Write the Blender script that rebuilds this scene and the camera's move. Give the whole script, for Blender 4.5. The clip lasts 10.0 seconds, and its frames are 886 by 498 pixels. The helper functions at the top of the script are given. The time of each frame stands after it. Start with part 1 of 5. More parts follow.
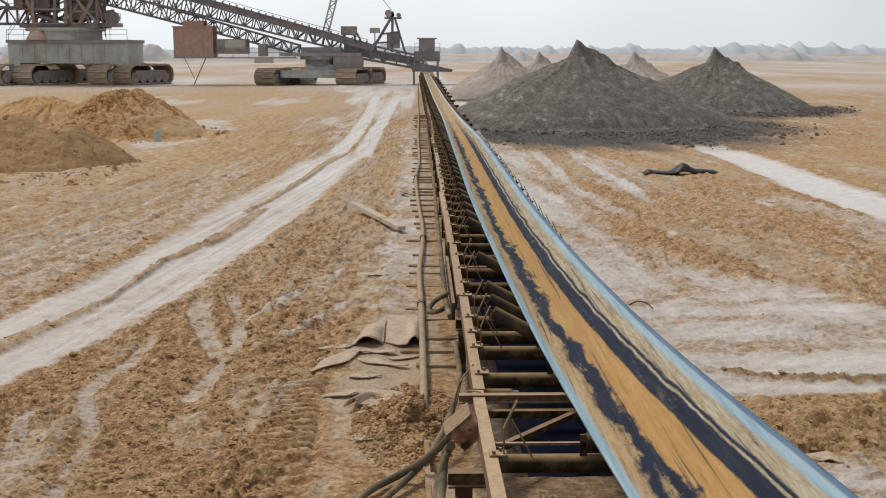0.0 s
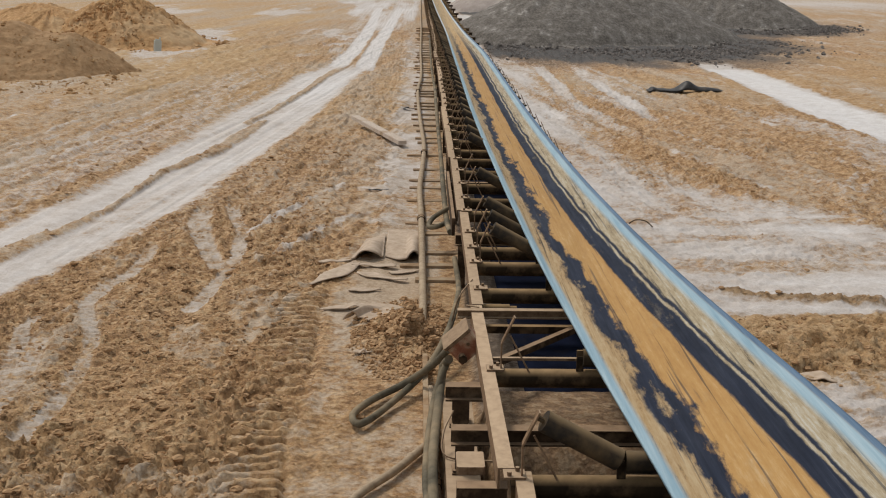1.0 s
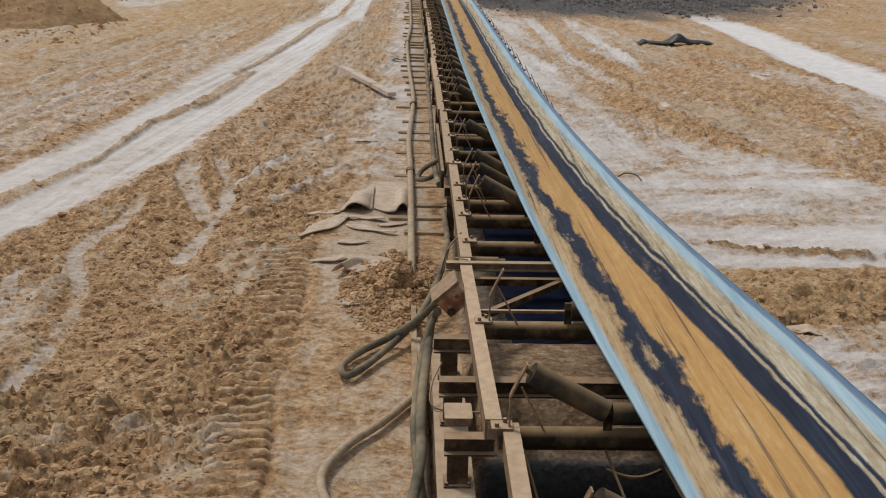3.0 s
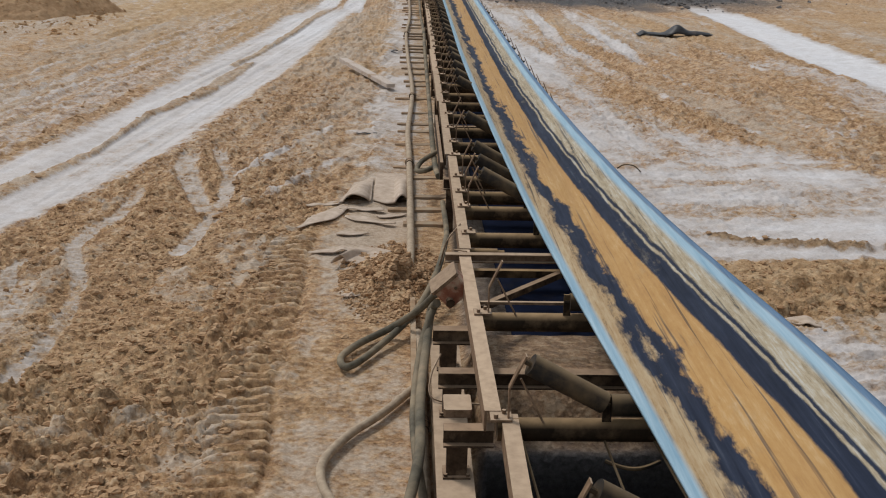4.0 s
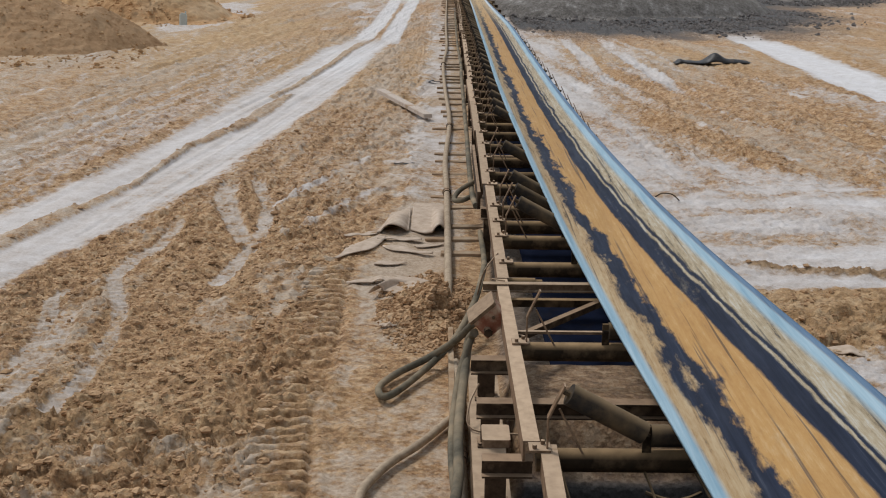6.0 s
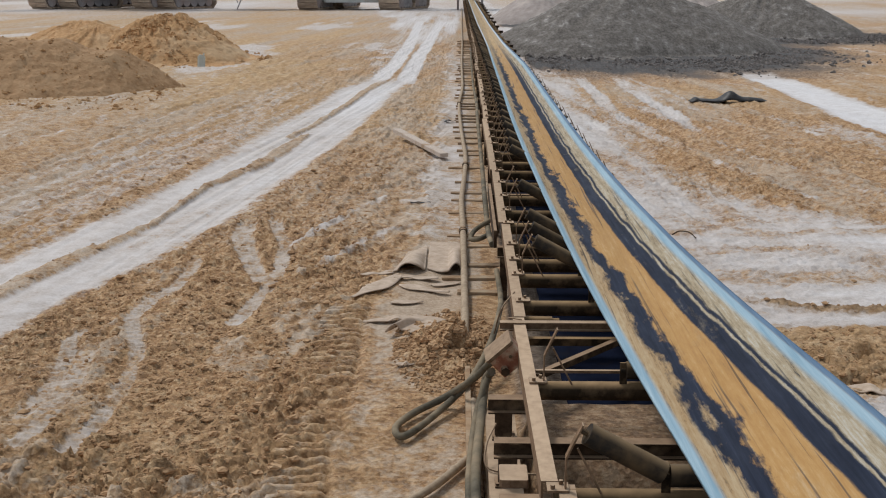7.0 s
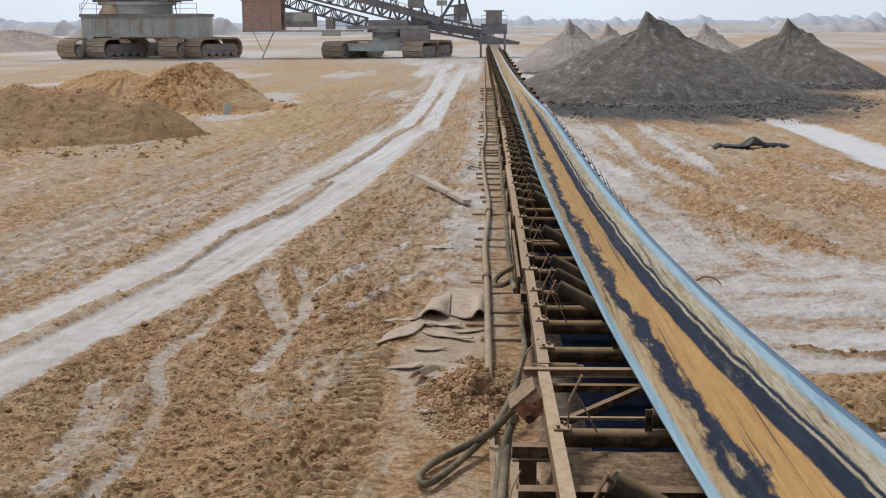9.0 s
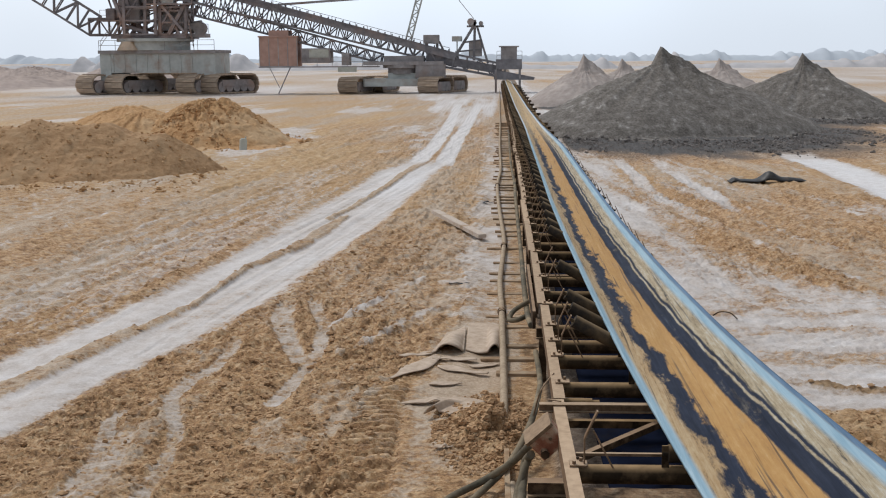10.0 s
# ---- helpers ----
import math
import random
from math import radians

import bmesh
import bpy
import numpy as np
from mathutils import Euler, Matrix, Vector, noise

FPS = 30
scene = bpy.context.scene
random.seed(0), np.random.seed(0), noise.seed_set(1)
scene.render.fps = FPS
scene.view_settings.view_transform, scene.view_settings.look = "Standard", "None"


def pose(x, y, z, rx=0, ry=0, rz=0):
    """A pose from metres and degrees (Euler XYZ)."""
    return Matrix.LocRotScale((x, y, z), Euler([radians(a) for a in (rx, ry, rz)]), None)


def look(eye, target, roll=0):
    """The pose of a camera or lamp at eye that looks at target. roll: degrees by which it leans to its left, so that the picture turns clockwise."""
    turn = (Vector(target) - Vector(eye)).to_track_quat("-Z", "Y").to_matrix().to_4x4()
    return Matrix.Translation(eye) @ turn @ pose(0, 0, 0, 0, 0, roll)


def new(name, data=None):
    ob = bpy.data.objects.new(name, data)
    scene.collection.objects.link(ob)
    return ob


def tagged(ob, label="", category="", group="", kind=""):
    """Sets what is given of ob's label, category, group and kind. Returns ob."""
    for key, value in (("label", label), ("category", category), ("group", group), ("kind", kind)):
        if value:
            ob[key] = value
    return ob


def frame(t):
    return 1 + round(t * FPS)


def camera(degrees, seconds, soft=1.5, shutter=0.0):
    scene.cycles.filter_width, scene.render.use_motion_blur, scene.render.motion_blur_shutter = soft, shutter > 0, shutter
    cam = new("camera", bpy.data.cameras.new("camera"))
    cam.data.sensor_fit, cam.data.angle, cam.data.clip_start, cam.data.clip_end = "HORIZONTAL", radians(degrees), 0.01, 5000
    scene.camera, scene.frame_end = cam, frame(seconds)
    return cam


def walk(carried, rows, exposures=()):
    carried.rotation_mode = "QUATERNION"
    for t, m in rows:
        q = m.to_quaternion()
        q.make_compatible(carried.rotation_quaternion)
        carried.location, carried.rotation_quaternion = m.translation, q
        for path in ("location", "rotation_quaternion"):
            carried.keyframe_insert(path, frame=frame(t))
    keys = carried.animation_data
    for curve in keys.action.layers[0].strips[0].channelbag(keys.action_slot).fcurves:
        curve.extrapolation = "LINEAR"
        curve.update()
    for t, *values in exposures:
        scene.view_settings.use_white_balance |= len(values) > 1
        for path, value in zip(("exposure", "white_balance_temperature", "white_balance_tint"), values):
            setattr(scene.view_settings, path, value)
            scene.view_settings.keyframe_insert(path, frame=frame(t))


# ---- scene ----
cam = camera(42.6, 10.0, soft=1.1)
EYE = 3.5
# seconds, yaw, pitch, roll: the camera stands on a gantry and turns
TURNS = [
    (0.0, -1.250, -9.972, 0.000),
    (0.5, -1.184, -11.462, 0.152),
    (1.0, -1.270, -14.242, 0.885),
    (1.5, -1.465, -15.519, 1.405),
    (2.0, -1.694, -15.872, 1.163),
    (2.5, -1.838, -16.280, 1.258),
    (4.0, -1.956, -17.046, 1.287),
    (4.5, -1.593, -17.218, 1.123),
    (5.0, -1.285, -17.345, 1.028),
    (5.5, -0.741, -17.104, 0.934),
    (6.0, 0.042, -15.588, 0.534),
    (6.2, 0.338, -14.603, 0.278),
    (7.5, 1.134, -13.490, 0.110),
    (8.0, 1.460, -13.015, -0.150),
    (8.5, 1.805, -12.025, -0.235),
    (9.0, 2.118, -11.306, -0.250),
    (9.5, 2.428, -10.698, 0.005),
    (10.0, 2.886, -9.560, -0.360),
]
walk(cam, [(t, pose(0, 0, EYE, 90 + pitch, 0, yaw) @ pose(0, 0, 0, 0, 0, roll)) for t, yaw, pitch, roll in TURNS], [(0.0, 0.33, 6900, 10), (2.7, 0.32, 6750, 10), (4.0, 0.30, 6300, 10), (7.0, 0.33, 6300, 10), (10.0, 0.33, 6300, 10)])

# ---- world and sun ----
world = bpy.data.worlds.new("overcast_sky")
scene.world = world
world.use_nodes = True
wn, wl = world.node_tree.nodes, world.node_tree.links
wn.clear()
SUN_EL, SUN_AZ = radians(54), radians(-48)
sky = wn.new("ShaderNodeTexSky")
sky.sky_type, sky.sun_disc, sky.sun_elevation, sky.sun_rotation = "NISHITA", False, SUN_EL, SUN_AZ
sky.air_density, sky.dust_density = 1.0, 6.0
coord = wn.new("ShaderNodeTexCoord")
sep = wn.new("ShaderNodeSeparateXYZ")
wl.new(coord.outputs["Generated"], sep.inputs[0])
cloud = wn.new("ShaderNodeValToRGB")
ce = cloud.color_ramp.elements
ce[0].position, ce[0].color = 0.0, (5.2, 5.6, 6.1, 1)
ce[1].position, ce[1].color = 0.8, (2.7, 2.95, 3.25, 1)
e = ce.new(0.07)
e.color = (5.5, 6.0, 6.55, 1)
wl.new(sep.outputs[2], cloud.inputs[0])
cloudn = wn.new("ShaderNodeTexNoise")
cloudn.inputs["Scale"].default_value = 2.2
wl.new(coord.outputs["Generated"], cloudn.inputs["Vector"])
cmul = wn.new("ShaderNodeMix")
cmul.data_type, cmul.blend_type = "RGBA", "SOFT_LIGHT"
cmul.inputs[0].default_value = 0.12
wl.new(cloud.outputs[0], cmul.inputs[6])
wl.new(cloudn.outputs[0], cmul.inputs[7])
smix = wn.new("ShaderNodeMix")
smix.data_type = "RGBA"
smix.inputs[0].default_value = 0.88
wl.new(sky.outputs[0], smix.inputs[6])
wl.new(cmul.outputs[2], smix.inputs[7])
# the cloud is thinner, and brighter, on the sun's side
toward = wn.new("ShaderNodeVectorMath")
toward.operation = "DOT_PRODUCT"
toward.inputs[1].default_value = (math.sin(SUN_AZ), math.cos(SUN_AZ), 0.2)
wl.new(coord.outputs["Generated"], toward.inputs[0])
side = wn.new("ShaderNodeMapRange")
side.inputs["From Min"].default_value, side.inputs["From Max"].default_value = -0.9, 1.0
side.inputs["To Min"].default_value, side.inputs["To Max"].default_value = 0.72, 1.04
wl.new(toward.outputs["Value"], side.inputs["Value"])
dim = wn.new("ShaderNodeMix")
dim.data_type, dim.blend_type = "RGBA", "MULTIPLY"
dim.inputs[0].default_value = 1.0
wl.new(smix.outputs[2], dim.inputs[6])
wl.new(side.outputs[0], dim.inputs[7])
bg = wn.new("ShaderNodeBackground")
bg.inputs[1].default_value = 0.125
wl.new(dim.outputs[2], bg.inputs[0])
wout = wn.new("ShaderNodeOutputWorld")
wl.new(bg.outputs[0], wout.inputs[0])

sun_data = bpy.data.lights.new("sun", "SUN")
sun_data.energy, sun_data.angle, sun_data.color = 1.5, radians(11), (1.0, 0.97, 0.93)
sun = new("sun", sun_data)
sun.matrix_world = look((100 * math.sin(SUN_AZ) * math.cos(SUN_EL), 100 * math.cos(SUN_AZ) * math.cos(SUN_EL), 100 * math.sin(SUN_EL)), (0, 0, 0))


# ---- materials ----
def material(name, rough=0.8, metal=0.0):
    m = bpy.data.materials.new(name)
    m.use_nodes = True
    b = m.node_tree.nodes["Principled BSDF"]
    b.inputs["Roughness"].default_value, b.inputs["Metallic"].default_value = rough, metal
    return m, m.node_tree.nodes, m.node_tree.links, b


def ramp(n, l, src, stops):
    r = n.new("ShaderNodeValToRGB")
    els = r.color_ramp.elements
    for i, (p, c) in enumerate(stops):
        el = els[i] if i < 2 else els.new(p)
        el.position, el.color = p, (*c, 1)
    l.new(src, r.inputs[0])
    return r.outputs[0]


def tex(n, l, scale, detail=6.0, rough=0.6, kind="Object", stretch=(1, 1, 1)):
    c = n.new("ShaderNodeTexCoord")
    mp = n.new("ShaderNodeMapping")
    mp.inputs["Scale"].default_value = stretch
    t = n.new("ShaderNodeTexNoise")
    t.inputs["Scale"].default_value, t.inputs["Detail"].default_value, t.inputs["Roughness"].default_value = scale, detail, rough
    l.new(c.outputs[kind], mp.inputs[0])
    l.new(mp.outputs[0], t.inputs["Vector"])
    return t.outputs[0]


def mix(n, l, fac, a, b, blend="MIX"):
    x = n.new("ShaderNodeMix")
    x.data_type, x.blend_type = "RGBA", blend
    for sock, v in ((0, fac), (6, a), (7, b)):
        if isinstance(v, (int, float)):
            x.inputs[sock].default_value = v
        elif isinstance(v, tuple):
            x.inputs[sock].default_value = (*v, 1)
        else:
            l.new(v, x.inputs[sock])
    return x.outputs[2]


def bump(n, l, b, src, strength, dist):
    k = n.new("ShaderNodeBump")
    k.inputs["Strength"].default_value, k.inputs["Distance"].default_value = strength, dist
    l.new(src, k.inputs["Height"])
    l.new(k.outputs[0], b.inputs["Normal"])


def surface(name, dark, light, scale=6.0, rough=0.8, metal=0.0, dirt=None, dirt_at=(0.5, 0.62), dirt_scale=2.5, bumps=0.3, dist=0.01, stretch=(1, 1, 1), rand=0.0, settle=None, gloss=0.25):
    """Two-tone weathered surface: fine grain, then patches of dirt."""
    m, n, l, b = material(name, rough, metal)
    fine = tex(n, l, scale, 8, 0.65, "Object", stretch)
    col = ramp(n, l, fine, [(0.3, dark), (0.7, light)])
    if dirt:
        big = tex(n, l, dirt_scale, 5, 0.6)
        f = ramp(n, l, big, [(dirt_at[0], (0, 0, 0)), (dirt_at[1], (1, 1, 1))])
        col = mix(n, l, f, col, dirt)
        inv = ramp(n, l, f, [(0.0, (rough,) * 3), (1.0, (0.92,) * 3)])
        l.new(inv, b.inputs["Roughness"])
    if settle:
        # dust and clay lie on faces that look up
        ge = n.new("ShaderNodeNewGeometry")
        sz = n.new("ShaderNodeSeparateXYZ")
        l.new(ge.outputs["Normal"], sz.inputs[0])
        top = ramp(n, l, sz.outputs[2], [(0.45, (0, 0, 0)), (0.95, (0.9, 0.9, 0.9))])
        pat = ramp(n, l, tex(n, l, dirt_scale * 1.7, 5, 0.6), [(0.30, (0.6,) * 3), (0.6, (1, 1, 1))])
        col = mix(n, l, mix(n, l, 1.0, top, pat, "MULTIPLY"), col, settle)
    if rand:
        oi = n.new("ShaderNodeObjectInfo")
        k = ramp(n, l, oi.outputs["Random"], [(0.0, (1 - rand,) * 3), (1.0, (1 + rand,) * 3)])
        col = mix(n, l, 1.0, col, k, "MULTIPLY")
    l.new(col, b.inputs["Base Color"])
    b.inputs["Specular IOR Level"].default_value = gloss
    bump(n, l, b, fine, bumps, dist)
    return m


def ground_material():
    """Clay crumbs, with ochre sand, rubble dust, pale slurry and trodden film laid on by the attribute 'cover', which
    also paints shade under the conveyor and far haze.
    """
    m, n, l, b = material("muddy_ground", 0.85)
    at = n.new("ShaderNodeAttribute")
    at.attribute_name = "cover"
    sp = n.new("ShaderNodeSeparateColor")
    l.new(at.outputs["Color"], sp.inputs[0])
    pale, sand, dark, film = sp.outputs[0], sp.outputs[1], sp.outputs[2], at.outputs["Alpha"]
    big, mid = tex(n, l, 0.35, 5, 0.6), tex(n, l, 3.4, 9, 0.72)
    fine, grains = tex(n, l, 26.0, 8, 0.75), tex(n, l, 11.0, 7, 0.7)
    mud = ramp(n, l, mid, [(0.36, (0.165, 0.078, 0.030)), (0.46, (0.345, 0.192, 0.084)), (0.54, (0.465, 0.292, 0.148)), (0.64, (0.60, 0.450, 0.290))])
    mud = mix(n, l, 0.55, mud, ramp(n, l, fine, [(0.42, (0.095, 0.043, 0.016)), (0.48, (0.34, 0.195, 0.088)), (0.56, (0.60, 0.420, 0.245))]))
    mud = mix(n, l, 0.30, mud, ramp(n, l, big, [(0.35, (0.30, 0.16, 0.07)), (0.65, (0.33, 0.235, 0.16))]))
    crumbs = tex(n, l, 8.5, 6, 0.72)
    mud = mix(n, l, 0.46, mud, ramp(n, l, crumbs, [(0.40, (0.12, 0.052, 0.018)), (0.48, (0.37, 0.195, 0.080)), (0.53, (0.53, 0.322, 0.150)), (0.60, (0.72, 0.520, 0.320))]))
    # ochre sand of the tipped overburden
    ochre = ramp(n, l, mid, [(0.32, (0.33, 0.195, 0.085)), (0.5, (0.46, 0.300, 0.150)), (0.68, (0.60, 0.440, 0.265))])
    col = mix(n, l, sand, mud, ochre)
    # dark rubble dust; under the conveyor the same grey paints shade
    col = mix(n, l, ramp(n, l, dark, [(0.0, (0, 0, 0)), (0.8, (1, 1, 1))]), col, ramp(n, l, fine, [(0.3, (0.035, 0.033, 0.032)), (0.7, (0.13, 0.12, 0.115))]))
    # near-black shade painted on the ground in the conveyor's nearest bay
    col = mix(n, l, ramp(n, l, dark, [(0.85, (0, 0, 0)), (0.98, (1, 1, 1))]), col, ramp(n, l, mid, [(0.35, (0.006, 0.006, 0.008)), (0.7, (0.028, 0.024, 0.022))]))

    def breaks(cover, reach, lo, hi):
        """Crumbs break through a cover where it is thin."""
        k = n.new("ShaderNodeMath")
        k.operation = "MULTIPLY_ADD"
        l.new(mix(n, l, 0.45, grains, mid), k.inputs[0])
        k.inputs[1].default_value = reach
        k2 = n.new("ShaderNodeMath")
        k2.operation = "ADD"
        l.new(cover, k2.inputs[0])
        k2.inputs[1].default_value = -0.5 * reach
        l.new(k2.outputs[0], k.inputs[2])
        return ramp(n, l, k.outputs[0], [(lo, (0, 0, 0)), (hi, (1, 1, 1))])

    # trodden dust: a smooth tan to grey film
    dust = ramp(n, l, mid, [(0.36, (0.285, 0.198, 0.128)), (0.5, (0.425, 0.322, 0.228)), (0.64, (0.545, 0.440, 0.340))])
    dust = mix(n, l, 0.35, dust, ramp(n, l, big, [(0.4, (0.455, 0.315, 0.185)), (0.6, (0.43, 0.350, 0.262))]))
    dust = mix(n, l, 0.30, dust, ramp(n, l, fine, [(0.42, (0.13, 0.085, 0.050)), (0.57, (0.56, 0.465, 0.370))]))
    filmed = breaks(film, 2.6, 0.26, 0.58)
    col = mix(n, l, filmed, col, dust)
    # pale dried slurry, whiter where it lies thick; far off it paints haze
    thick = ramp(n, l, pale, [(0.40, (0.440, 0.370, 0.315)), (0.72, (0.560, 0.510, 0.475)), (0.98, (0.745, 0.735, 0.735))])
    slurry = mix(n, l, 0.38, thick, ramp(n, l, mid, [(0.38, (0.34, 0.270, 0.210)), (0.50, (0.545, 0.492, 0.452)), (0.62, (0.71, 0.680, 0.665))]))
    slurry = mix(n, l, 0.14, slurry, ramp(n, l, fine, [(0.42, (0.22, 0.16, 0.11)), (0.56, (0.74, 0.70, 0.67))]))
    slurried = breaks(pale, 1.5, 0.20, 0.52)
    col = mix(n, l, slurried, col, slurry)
    l.new(col, b.inputs["Base Color"])
    wet = mix(n, l, mid, (0.35, 0.35, 0.35), (0.75, 0.75, 0.75))
    l.new(mix(n, l, slurried, (0.85, 0.85, 0.85), wet), b.inputs["Roughness"])
    b.inputs["Specular IOR Level"].default_value = 0.3
    vor = n.new("ShaderNodeTexVoronoi")
    vor.inputs["Scale"].default_value = 19.0
    vc = n.new("ShaderNodeTexCoord")
    wob = mix(n, l, 0.12, vc.outputs["Object"], fine, "ADD")
    l.new(wob, vor.inputs["Vector"])
    crumb = mix(n, l, 0.55, vor.outputs["Distance"], fine)
    crumb = mix(n, l, 0.45, crumb, mid)
    soft = mix(n, l, 0.52, mix(n, l, 0.5, fine, mid), (0.5, 0.5, 0.5))
    flat = mix(n, l, slurried, mix(n, l, filmed, crumb, soft), soft)
    bump(n, l, b, flat, 1.0, 0.050)
    return m


def belt_material():
    """Rubber belt: powdery blue edges, ochre sand film along the middle, bare wet rubber streaks. The attribute 'across' runs 0 to 1 over the width."""
    m, n, l, b = material("sandy_conveyor_belt", 0.55)
    at = n.new("ShaderNodeAttribute")
    at.attribute_name = "across"
    sp = n.new("ShaderNodeSeparateColor")
    l.new(at.outputs["Color"], sp.inputs[0])
    u = sp.outputs[0]
    streak = tex(n, l, 3.0, 7, 0.72, "Object", (9.0, 0.30, 1))
    patch = tex(n, l, 1.5, 9, 0.72, "Object", (3.2, 0.85, 1))
    lines = tex(n, l, 14.0, 3, 0.5, "Object", (3.0, 0.03, 1))
    # the near border of the sand is ragged, the far one is wiped straight
    ragged = tex(n, l, 1.9, 8, 0.66, "Object", (2.4, 0.62, 1))
    reach = ramp(n, l, u, [(0.10, (0.10,) * 3), (0.24, (0.55,) * 3), (0.42, (0.50,) * 3), (0.56, (0.07,) * 3), (0.80, (0.09,) * 3)])
    w0 = n.new("ShaderNodeMath")
    w0.operation = "SUBTRACT"
    l.new(ragged, w0.inputs[0])
    w0.inputs[1].default_value = 0.5
    w1 = n.new("ShaderNodeMath")
    w1.operation = "MULTIPLY"
    l.new(w0.outputs[0], w1.inputs[0])
    l.new(reach, w1.inputs[1])
    w2 = n.new("ShaderNodeMath")
    w2.operation = "ADD"
    l.new(u, w2.inputs[0])
    l.new(w1.outputs[0], w2.inputs[1])
    rubber = ramp(n, l, streak, [(0.3, (0.006, 0.009, 0.019)), (0.6, (0.020, 0.027, 0.048)), (0.8, (0.07, 0.08, 0.10))])
    grit = tex(n, l, 26.0, 6, 0.75, "Object", (1.5, 0.28, 1))
    wear = mix(n, l, 0.40, streak, grit)
    film = ramp(n, l, wear, [(0.37, (0.035, 0.040, 0.050)), (0.43, (0.26, 0.205, 0.130)), (0.52, (0.37, 0.305, 0.205)), (0.62, (0.46, 0.43, 0.365))])
    film = mix(n, l, ramp(n, l, u, [(0.25, (0.9,) * 3), (0.6, (0, 0, 0))]), film, ramp(n, l, wear, [(0.38, (0.10, 0.075, 0.05)), (0.46, (0.36, 0.235, 0.115)), (0.6, (0.46, 0.345, 0.20))]))
    ochre = ramp(n, l, wear, [(0.32, (0.30, 0.175, 0.075)), (0.44, (0.385, 0.215, 0.077)), (0.54, (0.425, 0.250, 0.094)), (0.66, (0.50, 0.335, 0.165))])
    blue = ramp(n, l, streak, [(0.3, (0.19, 0.31, 0.39)), (0.7, (0.36, 0.475, 0.535))])
    blue = mix(n, l, sp.outputs[1], blue, (0.52, 0.56, 0.58))

    def band(stops):
        return ramp(n, l, w2.outputs[0], [(p, (v,) * 3) for p, v in stops])

    col = mix(n, l, band([(0.172, 0), (0.215, 1), (0.712, 1), (0.722, 0), (0.733, 0), (0.740, 1), (0.757, 1), (0.770, 0)]), film, rubber)
    col = mix(n, l, band([(0.312, 0), (0.352, 1), (0.585, 1), (0.600, 0)]), col, ochre)
    ub = n.new("ShaderNodeMath")
    ub.operation = "ADD"
    l.new(u, ub.inputs[0])
    ub.inputs[1].default_value = 0.0
    edge = ramp(n, l, ub.outputs[0], [(0.050, (1, 1, 1)), (0.085, (0, 0, 0)), (0.865, (0, 0, 0)), (0.905, (1, 1, 1)), (0.95, (1, 1, 1)), (0.965, (0.3,) * 3)])
    loaded = mix(n, l, 1.0, sp.outputs[1], band([(0.05, 0), (0.16, 0.85), (0.80, 0.85), (0.9, 0)]), "MULTIPLY")
    col = mix(n, l, loaded, col, ramp(n, l, streak, [(0.3, (0.42, 0.28, 0.13)), (0.7, (0.56, 0.42, 0.25))]))
    scratch = ramp(n, l, lines, [(0.60, (0, 0, 0)), (0.67, (0.62, 0.62, 0.62))])
    col = mix(n, l, scratch, col, rubber)
    wipe = ramp(n, l, patch, [(0.60, (0, 0, 0)), (0.70, (0.30, 0.30, 0.30))])
    col = mix(n, l, wipe, col, film)
    col = mix(n, l, edge, col, blue)
    rim = ramp(n, l, u, [(0.952, (0, 0, 0)), (0.966, (1, 1, 1))])
    col = mix(n, l, rim, col, ramp(n, l, streak, [(0.3, (0.07, 0.12, 0.19)), (0.7, (0.15, 0.23, 0.33))]))
    l.new(col, b.inputs["Base Color"])
    l.new(ramp(n, l, patch, [(0.3, (0.6,) * 3), (0.7, (0.85,) * 3)]), b.inputs["Roughness"])
    b.inputs["Specular IOR Level"].default_value = 0.12
    bump(n, l, b, streak, 0.25, 0.006)
    return m


GROUND, BELT = ground_material(), belt_material()
MUDDY = (0.36, 0.27, 0.18)
STEEL = surface("mud_caked_steel", (0.020, 0.012, 0.007), (0.075, 0.047, 0.028), 14, 0.85, 0.0, (0.19, 0.13, 0.08), (0.54, 0.74), 5, 0.4, 0.006, rand=0.12, settle=(0.36, 0.245, 0.155), gloss=0.12)
DUSTY = surface("dusty_stringer_steel", (0.10, 0.060, 0.034), (0.26, 0.17, 0.105), 20, 0.85, 0.0, (0.10, 0.064, 0.038), (0.55, 0.75), 6, 0.4, 0.004, rand=0.1, settle=(0.50, 0.365, 0.245), gloss=0.12)
ROLLER = surface("worn_roller_steel", (0.007, 0.007, 0.008), (0.030, 0.026, 0.022), 9, 0.7, 0.0, (0.10, 0.068, 0.038), (0.48, 0.66), 3.5, 0.2, 0.004, rand=0.3, settle=(0.24, 0.165, 0.09), gloss=0.12)
TUBE = surface("muddy_idler_tube", (0.012, 0.008, 0.005), (0.045, 0.029, 0.016), 9, 0.85, 0.0, (0.14, 0.09, 0.048), (0.50, 0.68), 4, 0.3, 0.005, rand=0.2, settle=(0.34, 0.225, 0.118), gloss=0.1)
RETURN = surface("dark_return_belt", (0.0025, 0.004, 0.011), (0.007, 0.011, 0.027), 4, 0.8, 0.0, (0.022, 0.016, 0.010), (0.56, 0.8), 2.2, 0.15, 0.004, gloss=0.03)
HOSE = surface("muddy_rubber_hose", (0.070, 0.061, 0.043), (0.155, 0.134, 0.096), 12, 0.8, 0.0, (0.31, 0.24, 0.155), (0.42, 0.68), 2.2, 0.2, 0.004, gloss=0.12)
